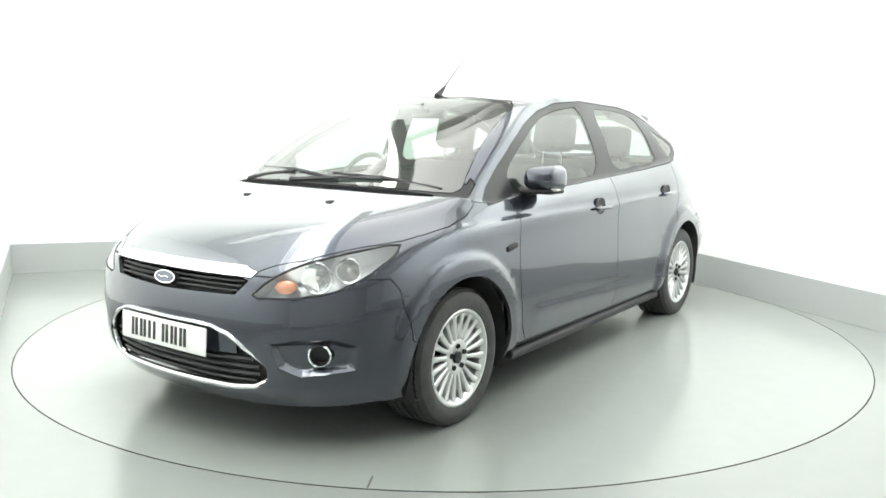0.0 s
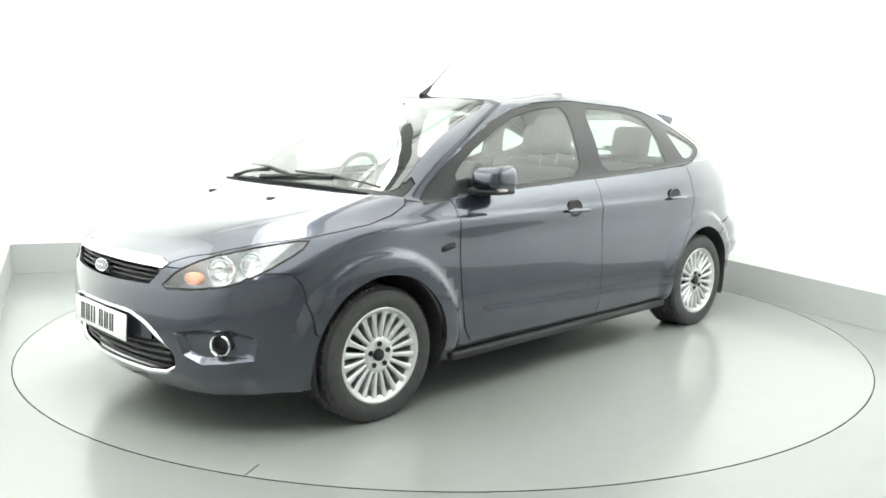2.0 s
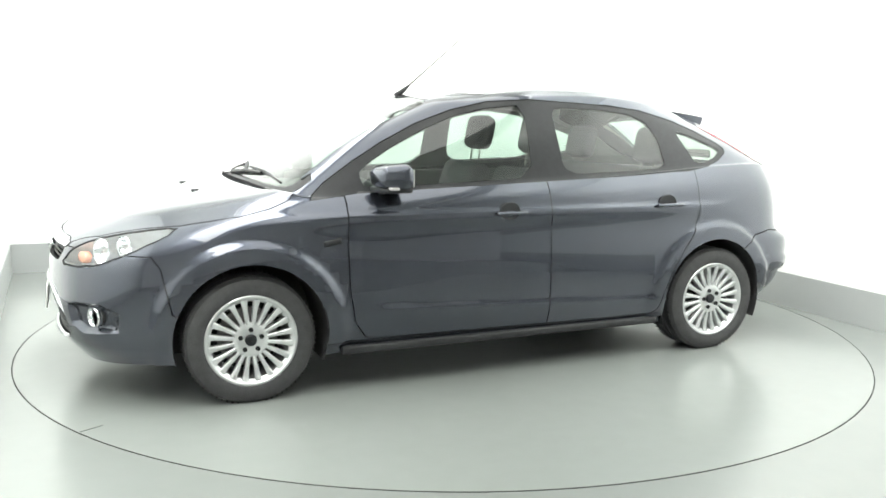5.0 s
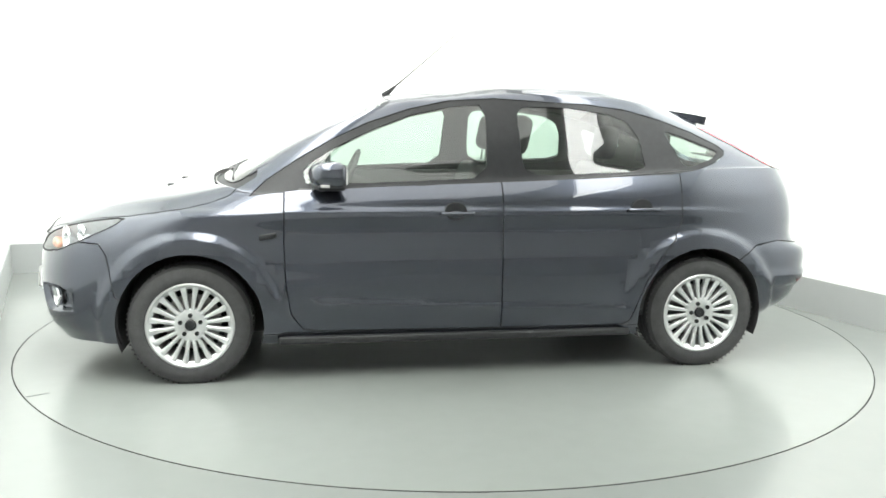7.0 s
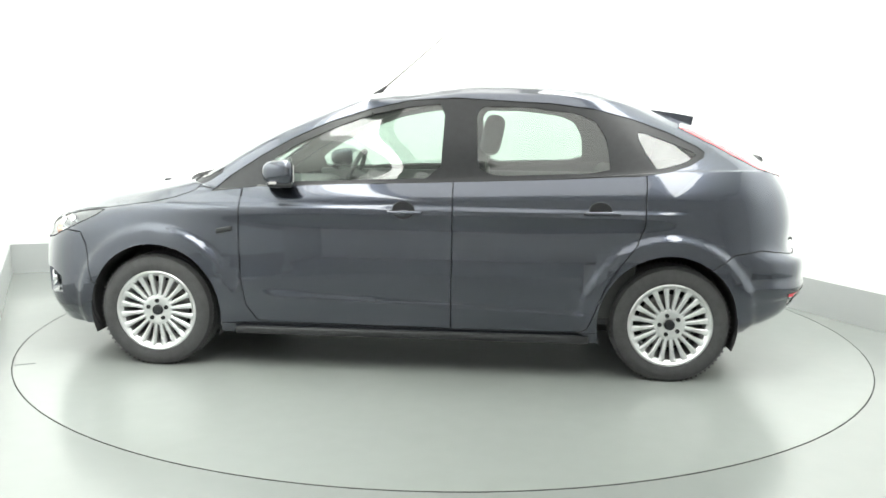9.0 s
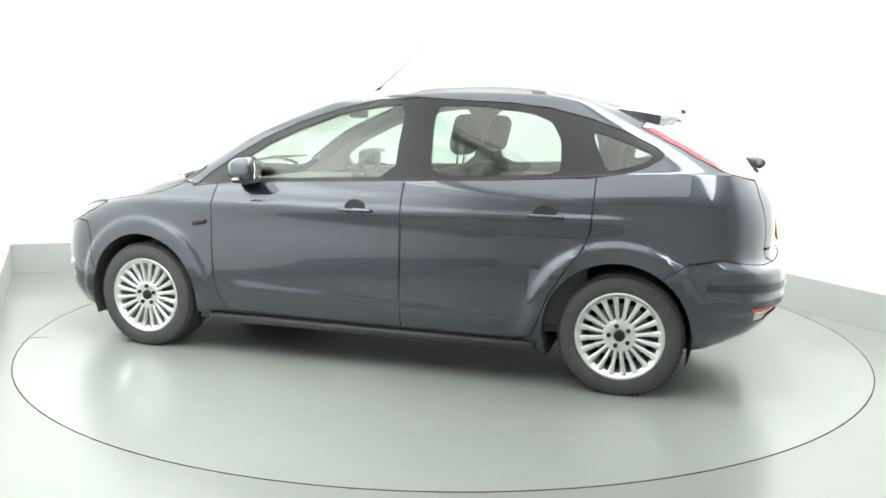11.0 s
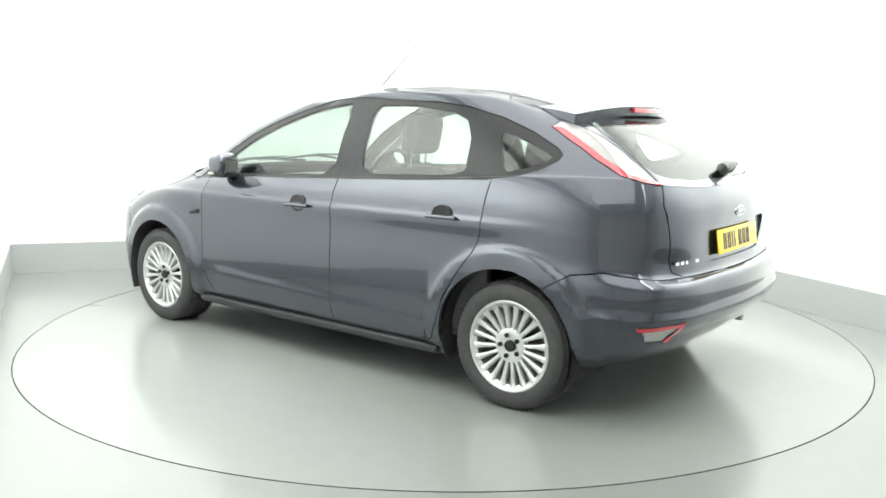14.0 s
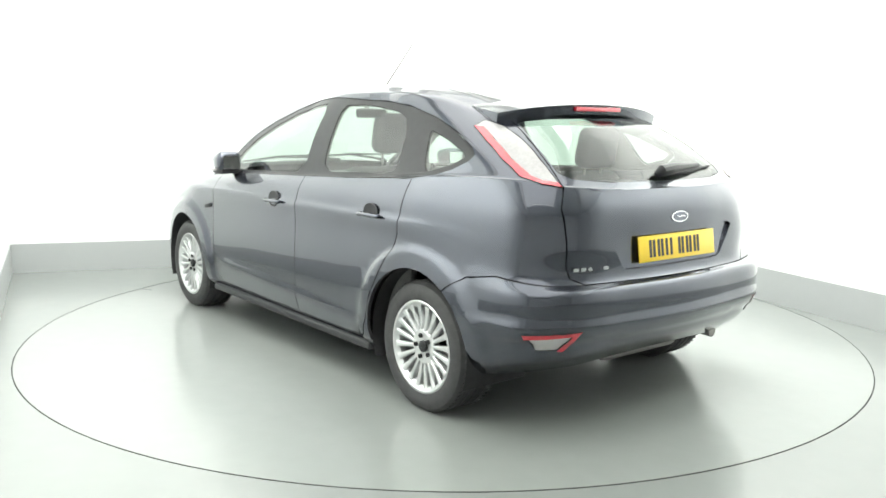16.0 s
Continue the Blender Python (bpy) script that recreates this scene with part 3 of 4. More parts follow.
# rim: panel edges coloured dark by default, to paint shade into the shut lines
def body(name, patches, sides=(1, -1), m=PAINT, gap=0.0028, depth=0.018, parent=car, label="", inner=INNER, shift=0.0, rim=LINER):
    return part(name, panel(patches, sides, gap, depth, shift), [m, inner, rim], parent, label, sharp=28)


shell = body("body_shell", ["shell"], inner=HEADLINER, label="blue-grey roof, pillars and rear wings")
body("bonnet", ["bonnet"], inner=LINER)
body("front_bumper", ["front_bumper"], inner=LINER)
body("rear_bumper", ["rear_bumper"], inner=LINER)
tailgate = body("tailgate", ["tailgate"], depth=0.03, rim=PAINT)
recess = body("plate_recess", ["plate_recess"], gap=0.0, shift=0.0, parent=tailgate, label="sunken panel round the rear number plate")
for v in recess.data.vertices:
    v.co.x += 0.004 + 0.012 * min(max((v.co.z - 0.69) / 0.10, 0), 1)
body("cowl_panel", ["cowl"], m=PLASTIC, inner=LINER, shift=0.006, label="black plastic scuttle panel")
pane = part("windscreen", panel(["windscreen"], gap=0.001, depth=0.0, shift=0.002), SCREEN, car, "clear windscreen with a green tint")
pane.visible_shadow = False
pane = rear_pane = part("rear_window", panel(["rear_screen"], gap=0.001, shift=0.002), REAR_GLASS, tailgate, "tinted rear window")
pane.visible_shadow = False


def outline(bm):
    """The points of a sheet's outer edge, in order, back to the first."""
    near = {}
    for e in bm.edges:
        if len(e.link_faces) == 1:
            for a, b in ((e.verts[0], e.verts[1]), (e.verts[1], e.verts[0])):
                near.setdefault(a, []).append(b)
    at = start = next(iter(near))
    seen, pts = {start}, [start.co.copy()]
    while True:
        step = [q for q in near[at] if q not in seen]
        if not step:
            return pts + [start.co.copy()]
        at = step[0]
        seen.add(at)
        pts.append(at.co.copy())


DOORS = []
for side in (1, -1):
    body("wing", ["wing"], (side,), inner=LINER)
    body("sill", ["sill"], (side,), inner=LINER)
    fd = body("front_door", ["front_door"], (side,))
    rd = body("rear_door", ["rear_door"], (side,))
    DOORS.append((side, fd, rd))
    body("window_trim", ["window_trim"], (side,), m=TRIM, gap=0.0008, shift=0.003, inner=HEADLINER, label="glossy black window surround and pillars")
    for nm, owner in (("front_glass", fd), ("rear_glass", rd), ("quarter_glass", car)):
        pane = part("side_window" if owner is not car else "quarter_window", panel([nm], (side,), 0.0, 0.0, 0.006), GLASS, owner, "tinted side window")
        pane.visible_shadow = False
    # lamps at the front
    box = panel(["lamp"], (side,), 0.002, 0.085, 0.004)
    bmesh.ops.delete(box, geom=[f for f in box.faces if f.material_index == 0], context="FACES")
    lamp = part("headlight", box, [BEZEL, BEZEL, BEZEL], car, "clear headlight unit with twin bowls and an amber indicator")
    lens = panel(["lamp"], (side,), 0.002, 0.0, 0.002)
    tree = BVHTree.FromBMesh(lens)
    rim = bmesh.new()
    tube(rim, outline(lens), 0.0045, 6)
    pane = part("lens", lens, LENS, lamp, "clear headlight lens")
    pane.visible_shadow = False
    part("seal", rim, PLASTIC, lamp, "black seal round the headlight lens")
    for y, z, r, back in ((0.618, 0.697, 0.056, 0.030), (0.692, 0.722, 0.047, 0.028)):
        hit, no, _, _ = tree.ray_cast(Vector((3, y * side, z)), Vector((-1, 0, 0)))
        at = (hit if hit else Vector((1.85, y * side, z))) - Vector((0.8, 0.35 * side, 0)) * back
        edge = bmesh.new()
        M = Matrix.Translation(at) @ Vector((0.88, 0.47 * side, 0.05)).to_track_quat("Y", "Z").to_matrix().to_4x4()
        lathe(edge, [(r + 0.004, -0.008), (r + 0.003, 0.0), (r - 0.003, -0.003), (r * 0.86, -0.018), (r * 0.62, -0.034), (r * 0.22, -0.046)], 32, M)
        bowl = part("bowl", edge, REFLECTOR, lamp, "bright reflector bowl")
        edge = bmesh.new()
        lathe(edge, [(0.0005, -0.008), (0.009, -0.012), (0.011, -0.022), (0.011, -0.046)], 14, M)
        part("bulb", edge, WHITE_LENS, bowl, "pale bulb cap")
    hit, no, _, _ = tree.ray_cast(Vector((3, 0.525 * side, 0.662)), Vector((-1, 0, 0)))
    at = (hit if hit else Vector((2.0, 0.525 * side, 0.662))) - Vector((0.03, 0.008 * side, 0))
    edge = bmesh.new()
    lathe(edge, [(0.0005, 0.010), (0.018, 0.007), (0.030, 0.0), (0.034, -0.012), (0.032, -0.03)], 24, Matrix.Translation(at) @ Vector((0.9, 0.42 * side, 0.1)).to_track_quat("Y", "Z").to_matrix().to_4x4() @ Matrix.Diagonal((1.25, 1, 0.85, 1)))
    part("indicator", edge, AMBER, lamp, "amber indicator lens")
    # lamps at the back
    tail = part("tail_light", panel(["tail_white"], (side,), 0.001, 0.012, 0.0), [TAIL_LENS, LINER, LINER], car, "tall tail light with smoky white centre")
    part("red_edge", panel(["tail_red"], (side,), 0.001, 0.012, -0.003), [RED, LINER, LINER], tail, "red outer edge of the tail light")
    refl = part("rear_fog_light", panel(["reflector"], (side,), 0.001, 0.012, 0.004), [WHITE_LENS, LINER, LINER], car, "white lens low in the rear bumper with a red rim")
    part("red_rim", panel(["reflector_red"], (side,), 0.0, 0.012, -0.003), [RED, LINER, LINER], refl, "red rim")
    # fog lamp at the front
    fog = part("fog_light", panel(["fog"], (side,), 0.0, 0.012, 0.02), [TRIM, LINER, LINER], car, "round dark fog light in a chrome ring")
    rg = bmesh.new()
    ax = Matrix.Translation((1.972, .652 * side, .412)) @ Vector((0.86, 0.5 * side, 0)).to_track_quat("Y", "Z").to_matrix().to_4x4()
    lathe(rg, [(0.046, -0.012), (0.046, 0.002), (0.041, 0.008), (0.036, 0.002), (0.034, -0.02)], 32, ax)
    part("ring", rg, CHROME, fog)

# the nose: grille, bar, mouth, plates and badges
gr = part("grille", panel(["grille"], (1, -1), 0.0, 0.01, 0.05), [LINER, LINER, LINER], car, "black upper grille with slats")


def across(y0, y1, n, z, front, lift=0.0):
    return [Vector((front(y0 + (y1 - y0) * i / n), y0 + (y1 - y0) * i / n, z + lift)) for i in range(n + 1)]


def nose(z):
    """The nose's line in plan at a height."""
    top = 2.165 if z < 0.58 else 2.165 - (z - 0.58) * 0.36
    low = 0 if z > 0.43 else (0.43 - z) * 0.22
    return lambda y: top - low - 0.30 * abs(y) ** 2.0 - 0.25 * max(abs(y) - 0.3, 0) ** 1.6


for z in (0.640, 0.658, 0.676, 0.692):
    bm = bmesh.new()
    w = 0.345 + (z - 0.632) * 0.6
    pts = across(-w, w, 14, z, nose(z))
    tube(bm, [q + Vector((-0.014, 0, 0)) for q in pts], 0.0055, 6)
    part("slat", bm, TRIM, gr)
part("chrome_bar", panel(["grille_bar"], (1, -1), 0.001, 0.014, -0.004), [CHROME, LINER, LINER], car, "chrome bar along the bonnet's front edge")
mouth = part("lower_grille", panel(["mouth"], (1, -1), 0.0, 0.01, 0.045), [LINER, LINER, LINER], car, "black lower grille with slats in a chrome frame")
for z in (0.288, 0.318, 0.348, 0.378):
    bm = bmesh.new()
    w = 0.44 - abs(z - 0.335) * 0.6
    tube(bm, [q + Vector((-0.018, 0, 0)) for q in across(-w, w, 14, z, nose(z))], 0.0075, 6)
    part("slat", bm, TRIM, mouth)
frame_pts = [(y, z) for y, z in MOUTH_P if y > -0.01]
loop = [(y, z) for y, z in frame_pts] + [(-y, z) for y, z in reversed(frame_pts)]
bm = bmesh.new()
closed = loop + loop[:1]
dense = []
for (ya, za), (yb, zb) in zip(closed, closed[1:]):
    k = max(1, int(math.hypot(yb - ya, zb - za) / 0.04))
    dense += [(ya + (yb - ya) * i / k, za + (zb - za) * i / k) for i in range(k)]
dense.append(dense[0])
tube(bm, [Vector((nose(z)(y) + 0.004, y, z)) for y, z in dense], [0.0075 + 0.006 * max(0, (0.36 - z) / 0.1) for y, z in dense], 8)
part("chrome_frame", bm, CHROME, mouth, "chrome frame round the lower grille")
bm = bmesh.new()
band = [Vector((nose(0.45)(y) - 0.012, y, 0.45)) for y in [-.36 + .72 * i / 12 for i in range(13)]]
for a, b in zip(band, band[1:]):
    f = [bm.verts.new(q) for q in (a + Vector((0, 0, -.05)), b + Vector((0, 0, -.05)), b + Vector((0, 0, .048)), a + Vector((0, 0, .048)))]
    bm.faces.new(f)
bmesh.ops.remove_doubles(bm, verts=bm.verts[:], dist=0.0005)
bmesh.ops.solidify(bm, geom=bm.faces[:], thickness=0.012)
part("plate_panel", bm, PAINT, mouth, "painted panel behind the number plate")


def bars(owner, centre, right, up, out, groups, h, w, m):
    """Plain bars in place of letters: groups of (start, width) along right."""
    for x0, bw in groups:
        bm = bmesh.new()
        c = Vector(centre) + Vector(right) * (x0 + bw / 2)
        r, u, o = Vector(right) * bw / 2, Vector(up) * h / 2, Vector(out)
        q = [c - r - u, c + r - u, c + r + u, c - r + u]
        plate_of(bm, [p + o * 0.0042 for p in q], 0.003, -o)
        part("bar", bm, m, owner, smooth=False)


def number_plate(centre, right, out, m, label, parent, w=0.52, h=0.111):
    right, out = Vector(right).normalized(), Vector(out).normalized()
    up = out.cross(right).normalized()
    M = Matrix((right, up, out)).transposed().to_4x4()
    M.translation = centre
    bm = bmesh.new()
    cuboid(bm, (-w / 2, -h / 2, -0.004), (w / 2, h / 2, 0.003), 0.003, 2, M)
    plate = part("number_plate", bm, m, parent, label)
    g = []
    x = -0.195
    for k in range(7):
        bw = 0.040 if k not in (2, 3) else 0.016
        g += [(x, 0.0165), (x + bw - 0.0165, 0.0165)] if bw > 0.02 else [(x, bw)]
        x += bw + (0.014 if k != 3 else 0.040)
    bars(plate, centre, right, up, out, g, 0.074, w, INK)
    return plate


number_plate((2.172, 0, 0.437), (0, 1, 0), (1, 0, 0.06), PLATE_W, "white front number plate with black characters", car)
number_plate((-2.027, 0, 0.768), (0, -1, 0), (-1, 0, 0.14), PLATE_Y, "yellow rear number plate with black characters", tailgate)


def oval_badge(centre, out, rx, rz, parent):
    out = Vector(out).normalized()
    right = Vector((0, 1 if out.x > 0 else -1, 0))
    up = out.cross(right).normalized()
    M = Matrix((right, up, out)).transposed().to_4x4()
    M.translation = centre
    ends = []
    for k, (s, lo, hi) in enumerate(((1.0, -0.02, 0.004), (0.82, 0.003, 0.007))):
        bm = bmesh.new()
        ring = [(rx * s * math.cos(a), rz * s * math.sin(a)) for a in [2 * math.pi * i / 36 for i in range(36)]]
        plate_of(bm, [M @ Vector((x, z, hi)) for x, z in ring], hi - lo, -out)
        ends.append(bm)
    bd = part("badge", ends[0], CHROME, parent, "small oval badge with a chrome rim", sharp=40)
    part("badge_face", ends[1], BADGE, bd, "blue oval face", sharp=40)
    bm = bmesh.new()
    tube(bm, [M @ Vector((rx * t, rz * 0.10 * math.sin(t * 9), 0.0075)) for t in [-0.5 + i / 14 for i in range(15)]], 0.0028, 6)
    part("badge_stroke", bm, CHROME, bd)


oval_badge((2.150, 0, 0.662), (1, 0, 0.30), 0.062, 0.027, car)
oval_badge((-2.028, 0, 0.895), (-1, 0, 0.12), 0.056, 0.024, tailgate)
bars(tailgate, (-1.986, 0.50, 0.708), (-0.19, -1, 0), (0, 0, 1), (-1, 0.19, 0), [(-0.085 + 0.036 * k, 0.025) for k in range(5)], 0.014, 0, CHROME)


# ---- wheels ----
def make_wheel():
    wheel = new("wheel")
    R, N = 0.298, 72
    bm = bmesh.new()
    prof = [(0.208, 0.02), (0.214, 0.030), (0.235, 0.038), (0.262, 0.036), (0.283, 0.026), (0.293, 0.010), (0.296, 0.004), (0.289, 0.002), (0.289, -0.006), (0.297, -0.008)]
    for k in range(3):
        y = -0.045 - 0.042 * k
        prof += [(R, y + 0.008), (0.290, y + 0.005), (0.290, y - 0.004), (R, y - 0.007)]
    prof += [(0.292, -0.175), (0.27, -0.2), (0.235, -0.2), (0.208, -0.185)]
    lathe(bm, prof, N)
    for k in range(N):
        for sgn, y0 in ((1, 0.0), (-1, -0.165)):
            a = 2 * math.pi * (k + 0.5) / N
            cuboid(bm, (-0.0045, -0.012, -0.004), (0.0045, 0.012, 0.002), 0, 0, Matrix.Rotation(-a, 4, "Y") @ Matrix.Translation((0.2962, y0, 0)) @ Matrix.Rotation(radians(90), 4, "Y") @ Matrix.Rotation(radians(15 * sgn), 4, "X"))
    part("tyre", bm, RUBBER, wheel, "black rubber tyre with tread grooves", sharp=30)
    bm = bmesh.new()
    lathe(bm, [(0.182, 0.010), (0.190, 0.018), (0.200, 0.028), (0.208, 0.030), (0.213, 0.026), (0.210, 0.0), (0.190, -0.03), (0.180, -0.15), (0.172, -0.15), (0.176, -0.02)], N, close=True)
    rim = part("rim", bm, ALLOY, wheel, "silver multi-spoke alloy rim", sharp=30)
    bm = bmesh.new()
    lathe(bm, [(0.001, 0.004), (0.030, 0.006), (0.055, 0.012), (0.072, 0.012), (0.082, 0.006), (0.082, -0.02), (0.001, -0.02)], 40)
    part("hub", bm, ALLOY, rim)
    for k in range(20):
        a = 2 * math.pi * (k + 0.5) / 20
        bm = bmesh.new()
        rows = []
        for r, w, y in ((0.070, 0.0085, 0.010), (0.10, 0.0095, 0.013), (0.14, 0.0105, 0.015), (0.175, 0.0135, 0.018), (0.192, 0.018, 0.022)):
            rows.append([bm.verts.new((r, yy, ww)) for yy, ww in ((y - 0.035, -w * 0.9), (y - 0.004, -w), (y, -w * 0.6), (y, w * 0.6), (y - 0.004, w), (y - 0.035, w * 0.9))])
        for p, q in zip(rows, rows[1:]):
            for i in range(5):
                bm.faces.new((p[i], p[i + 1], q[i + 1], q[i]))
        bmesh.ops.transform(bm, matrix=Matrix.Rotation(-a, 4, "Y"), verts=bm.verts[:])
        bmesh.ops.recalc_face_normals(bm, faces=bm.faces[:])
        part("spoke", bm, ALLOY, rim, sharp=50)
    for k in range(5):
        a = radians(90 + 72 * k)
        bm = bmesh.new()
        lathe(bm, [(0.0115, 0.004), (0.0115, 0.013), (0.008, 0.0135), (0.006, 0.008), (0.0005, 0.008)], 6, Matrix.Translation((0.050 * math.cos(a), 0.006, 0.050 * math.sin(a))))
        part("wheel_nut", bm, PLASTIC, rim, "dark wheel nut", sharp=20)
    bm = bmesh.new()
    lathe(bm, [(0.027, 0.004), (0.026, 0.016), (0.022, 0.019), (0.0005, 0.021)], 32)
    part("centre_cap", bm, TRIM, rim, "dark centre cap", sharp=30)
    bm = bmesh.new()
    lathe(bm, [(0.06, -0.075), (0.138, -0.075), (0.138, -0.10), (0.06, -0.10)], 48, close=True)
    part("brake_disc", bm, STEEL, wheel, "steel brake disc", sharp=30)
    bm = bmesh.new()
    lathe(bm, [(0.001, -0.11), (0.165, -0.12), (0.168, -0.16)], 40)
    part("backing_plate", bm, LINER, wheel, "dark backing plate")
    wheel.parent = car
    return wheel


first = make_wheel()
first.location = (WHEELS[0][0] + 0.005, 0.844, 0.291)
for x, side in ((WHEELS[1][0] - 0.02, 1), (WHEELS[0][0] + 0.005, -1), (WHEELS[1][0] - 0.02, -1)):
    w = copy_thing(first, Matrix.Translation((x, 0.844 * side, 0.291)) @ Matrix.Rotation(0 if side > 0 else math.pi, 4, "Z") @ Matrix.Rotation(radians(17 if x < 0 else 0), 4, "Y"))
    w.parent = car

# arch liners, floor pan, engine bay floor
for cx, cz in WHEELS:
    for side in (1, -1):
        bm = bmesh.new()
        rows = []
        for y in (0.852, 0.80, 0.60, 0.50):
            rows.append([bm.verts.new((cx + (ARCH_R + 0.006) * math.cos(a), y * side, cz + (ARCH_R + 0.006) * math.sin(a))) for a in [radians(-22 + 224 * i / 28) for i in range(29)]])
        for p, q in zip(rows, rows[1:]):
            for i in range(28):
                bm.faces.new((p[i], p[i + 1], q[i + 1], q[i]))
        bm.faces.new(rows[-1])
        part("arch_liner", bm, LINER, car, "dark wheel arch liner")
bm = bmesh.new()
cuboid(bm, (-1.72, -0.50, 0.22), (1.98, 0.50, 0.27))
cuboid(bm, (-0.93, -0.79, 0.19), (0.95, 0.79, 0.27))
cuboid(bm, (1.66, -0.52, 0.20), (1.95, 0.52, 0.24))
cuboid(bm, (-1.88, -0.55, 0.32), (-1.66, 0.55, 0.35))
part("floor_pan", bm, LINER, car, "dark underside of the car", smooth=False)
bm = bmesh.new()
tube(bm, [(-1.5, -0.42, 0.27), (-1.8, -0.44, 0.295), (-1.93, -0.44, 0.29)], 0.026, 12)
part("exhaust_pipe", bm, STEEL, car, "steel exhaust tailpipe")
bm = bmesh.new()
cuboid(bm, (-1.86, -0.28, 0.235), (-1.60, 0.25, 0.315), 0.04, 3)
part("silencer", bm, STEEL, car, "steel silencer box")


# ---- what hangs on the doors and body ----
def door_handle(x, z, side, door):
    y = 0.867
    bm = bmesh.new()
    lathe(bm, [(0.050, -0.006), (0.048, 0.003), (0.041, 0.002), (0.0005, -0.001)], 28, Matrix.Translation((x - 0.005, y * side, z + 0.004)) @ (Matrix.Rotation(math.pi, 4, "Z") if side < 0 else Matrix()) @ Matrix.Diagonal((1.15, 1, 0.92, 1)))
    h = part("door_handle", bm, PLASTIC, door, "dark round handle recess with a painted grip")
    bm = bmesh.new()
    cuboid(bm, (x - 0.10, y + 0.002, z - 0.016), (x + 0.075, y + 0.030, z + 0.004), 0.009, 3)
    if side < 0:
        for v in bm.verts:
            v.co.y *= -1
        bmesh.ops.reverse_faces(bm, faces=bm.faces[:])
    part("grip", bm, PAINT, h)


for side, fd, rd in DOORS:
    door_handle(0.03, 0.842, side, fd)
    door_handle(-0.945, 0.857, side, rd)


def door_mirror(side):
    bm = bmesh.new()
    cuboid(bm, (0.585, 0.845, 0.945), (0.745, 1.015, 1.075), 0.045, 4)
    for v in bm.verts:
        t = (v.co.x - 0.585) / 0.16
        k = 1 - 0.28 * t * t
        v.co.z = 1.005 + (v.co.z - 1.005) * k
        v.co.y = 0.93 + (v.co.y - 0.93) * (1 - 0.18 * t)
        v.co.x -= 0.25 * (v.co.y - 0.90)
        v.co.y *= side
    if side < 0:
        bmesh.ops.reverse_faces(bm, faces=bm.faces[:])
    mir = part("door_mirror", bm, PAINT, car, "painted door mirror housing", sharp=60)
    bm = bmesh.new()
    tube(bm, [(0.70, 0.81 * side, 0.93), (0.68, 0.86 * side, 0.945), (0.655, 0.92 * side, 0.975)], [0.03, 0.026, 0.022], 10)
    part("stalk", bm, TRIM, mir, "black mirror stalk")
    bm = bmesh.new()
    cuboid(bm, (0.66, 0.90, 0.952), (0.70, 1.012, 0.966), 0.005, 2)
    for v in bm.verts:
        v.co.x -= 0.25 * (v.co.y - 0.90) - 0.012
        v.co.y *= side
    if side < 0:
        bmesh.ops.reverse_faces(bm, faces=bm.faces[:])
    part("indicator", bm, WHITE_LENS, mir, "white indicator strip")
    bm = bmesh.new()
    q = [(0.592, 0.875), (0.592, 0.985)]
    zs = (0.965, 1.045)
    pts = [Vector((x - 0.25 * (y - 0.90) - 0.009, y * side, z)) for z in zs for x, y in (q if z == zs[0] else q[::-1])]
    plate_of(bm, pts, 0.006, (1, 0, 0))
    part("mirror_glass", bm, MIRROR, mir, "mirror glass", smooth=False)
    bm = bmesh.new()
    cuboid(bm, (0.592, 0.842, 0.936), (0.722, 0.995, 0.962), 0.012, 3)
    for v in bm.verts:
        v.co.x -= 0.25 * (v.co.y - 0.90)
        v.co.y *= side
    if side < 0:
        bmesh.ops.reverse_faces(bm, faces=bm.faces[:])
    part("lower_shell", bm, TRIM, mir, "black lower shell of the mirror", sharp=60)
    for ob in [mir] + list(mir.children):
        for v in ob.data.vertices:
            v.co.y -= 0.068 * side
            v.co.z += 0.016


for side in (1, -1):
    door_mirror(side)
    bm = bmesh.new()
    cuboid(bm, (0.90, 0.852, 0.715), (0.985, 0.872, 0.742), 0.008, 3)
    for v in bm.verts:
        v.co.y *= side
        v.co.z += (v.co.x - 0.94) * -0.18
    if side < 0:
        bmesh.ops.reverse_faces(bm, faces=bm.faces[:])
    part("side_repeater", bm, TRIM, car, "dark side marker on the front wing")
    bm = bmesh.new()
    cuboid(bm, (-0.92, 0.815, 0.185), (0.90, 0.858, 0.225), 0.012, 3)
    for v in bm.verts:
        v.co.y *= side
    if side < 0:
        bmesh.ops.reverse_faces(bm, faces=bm.faces[:])
    part("sill_strip", bm, PLASTIC, car, "black plastic strip under the sill")

# roof spoiler
bm = bmesh.new()
rows = []
for x, z, w, d in ((-1.16, 1.424, 0.43, 0.018), (-1.32, 1.408, 0.50, 0.05), (-1.45, 1.390, 0.53, 0.075), (-1.545, 1.374, 0.535, 0.045)):
    rows.append([])
    for i in range(17):
        y = w * (i / 8 - 1)
        s = abs(i / 8 - 1)
        rows[-1].append((bm.verts.new((x + 0.10 * s ** 2.5, y, z - 0.045 * s ** 2.4)), bm.verts.new((x + 0.02 + 0.10 * s ** 2.5, y * 0.985, z - 0.045 * s ** 2.4 - d - 0.05 * s ** 6))))
for p, q in zip(rows, rows[1:]):
    for i in range(16):
        bm.faces.new((p[i][0], q[i][0], q[i + 1][0], p[i + 1][0]))
        bm.faces.new((p[i][1], p[i + 1][1], q[i + 1][1], q[i][1]))
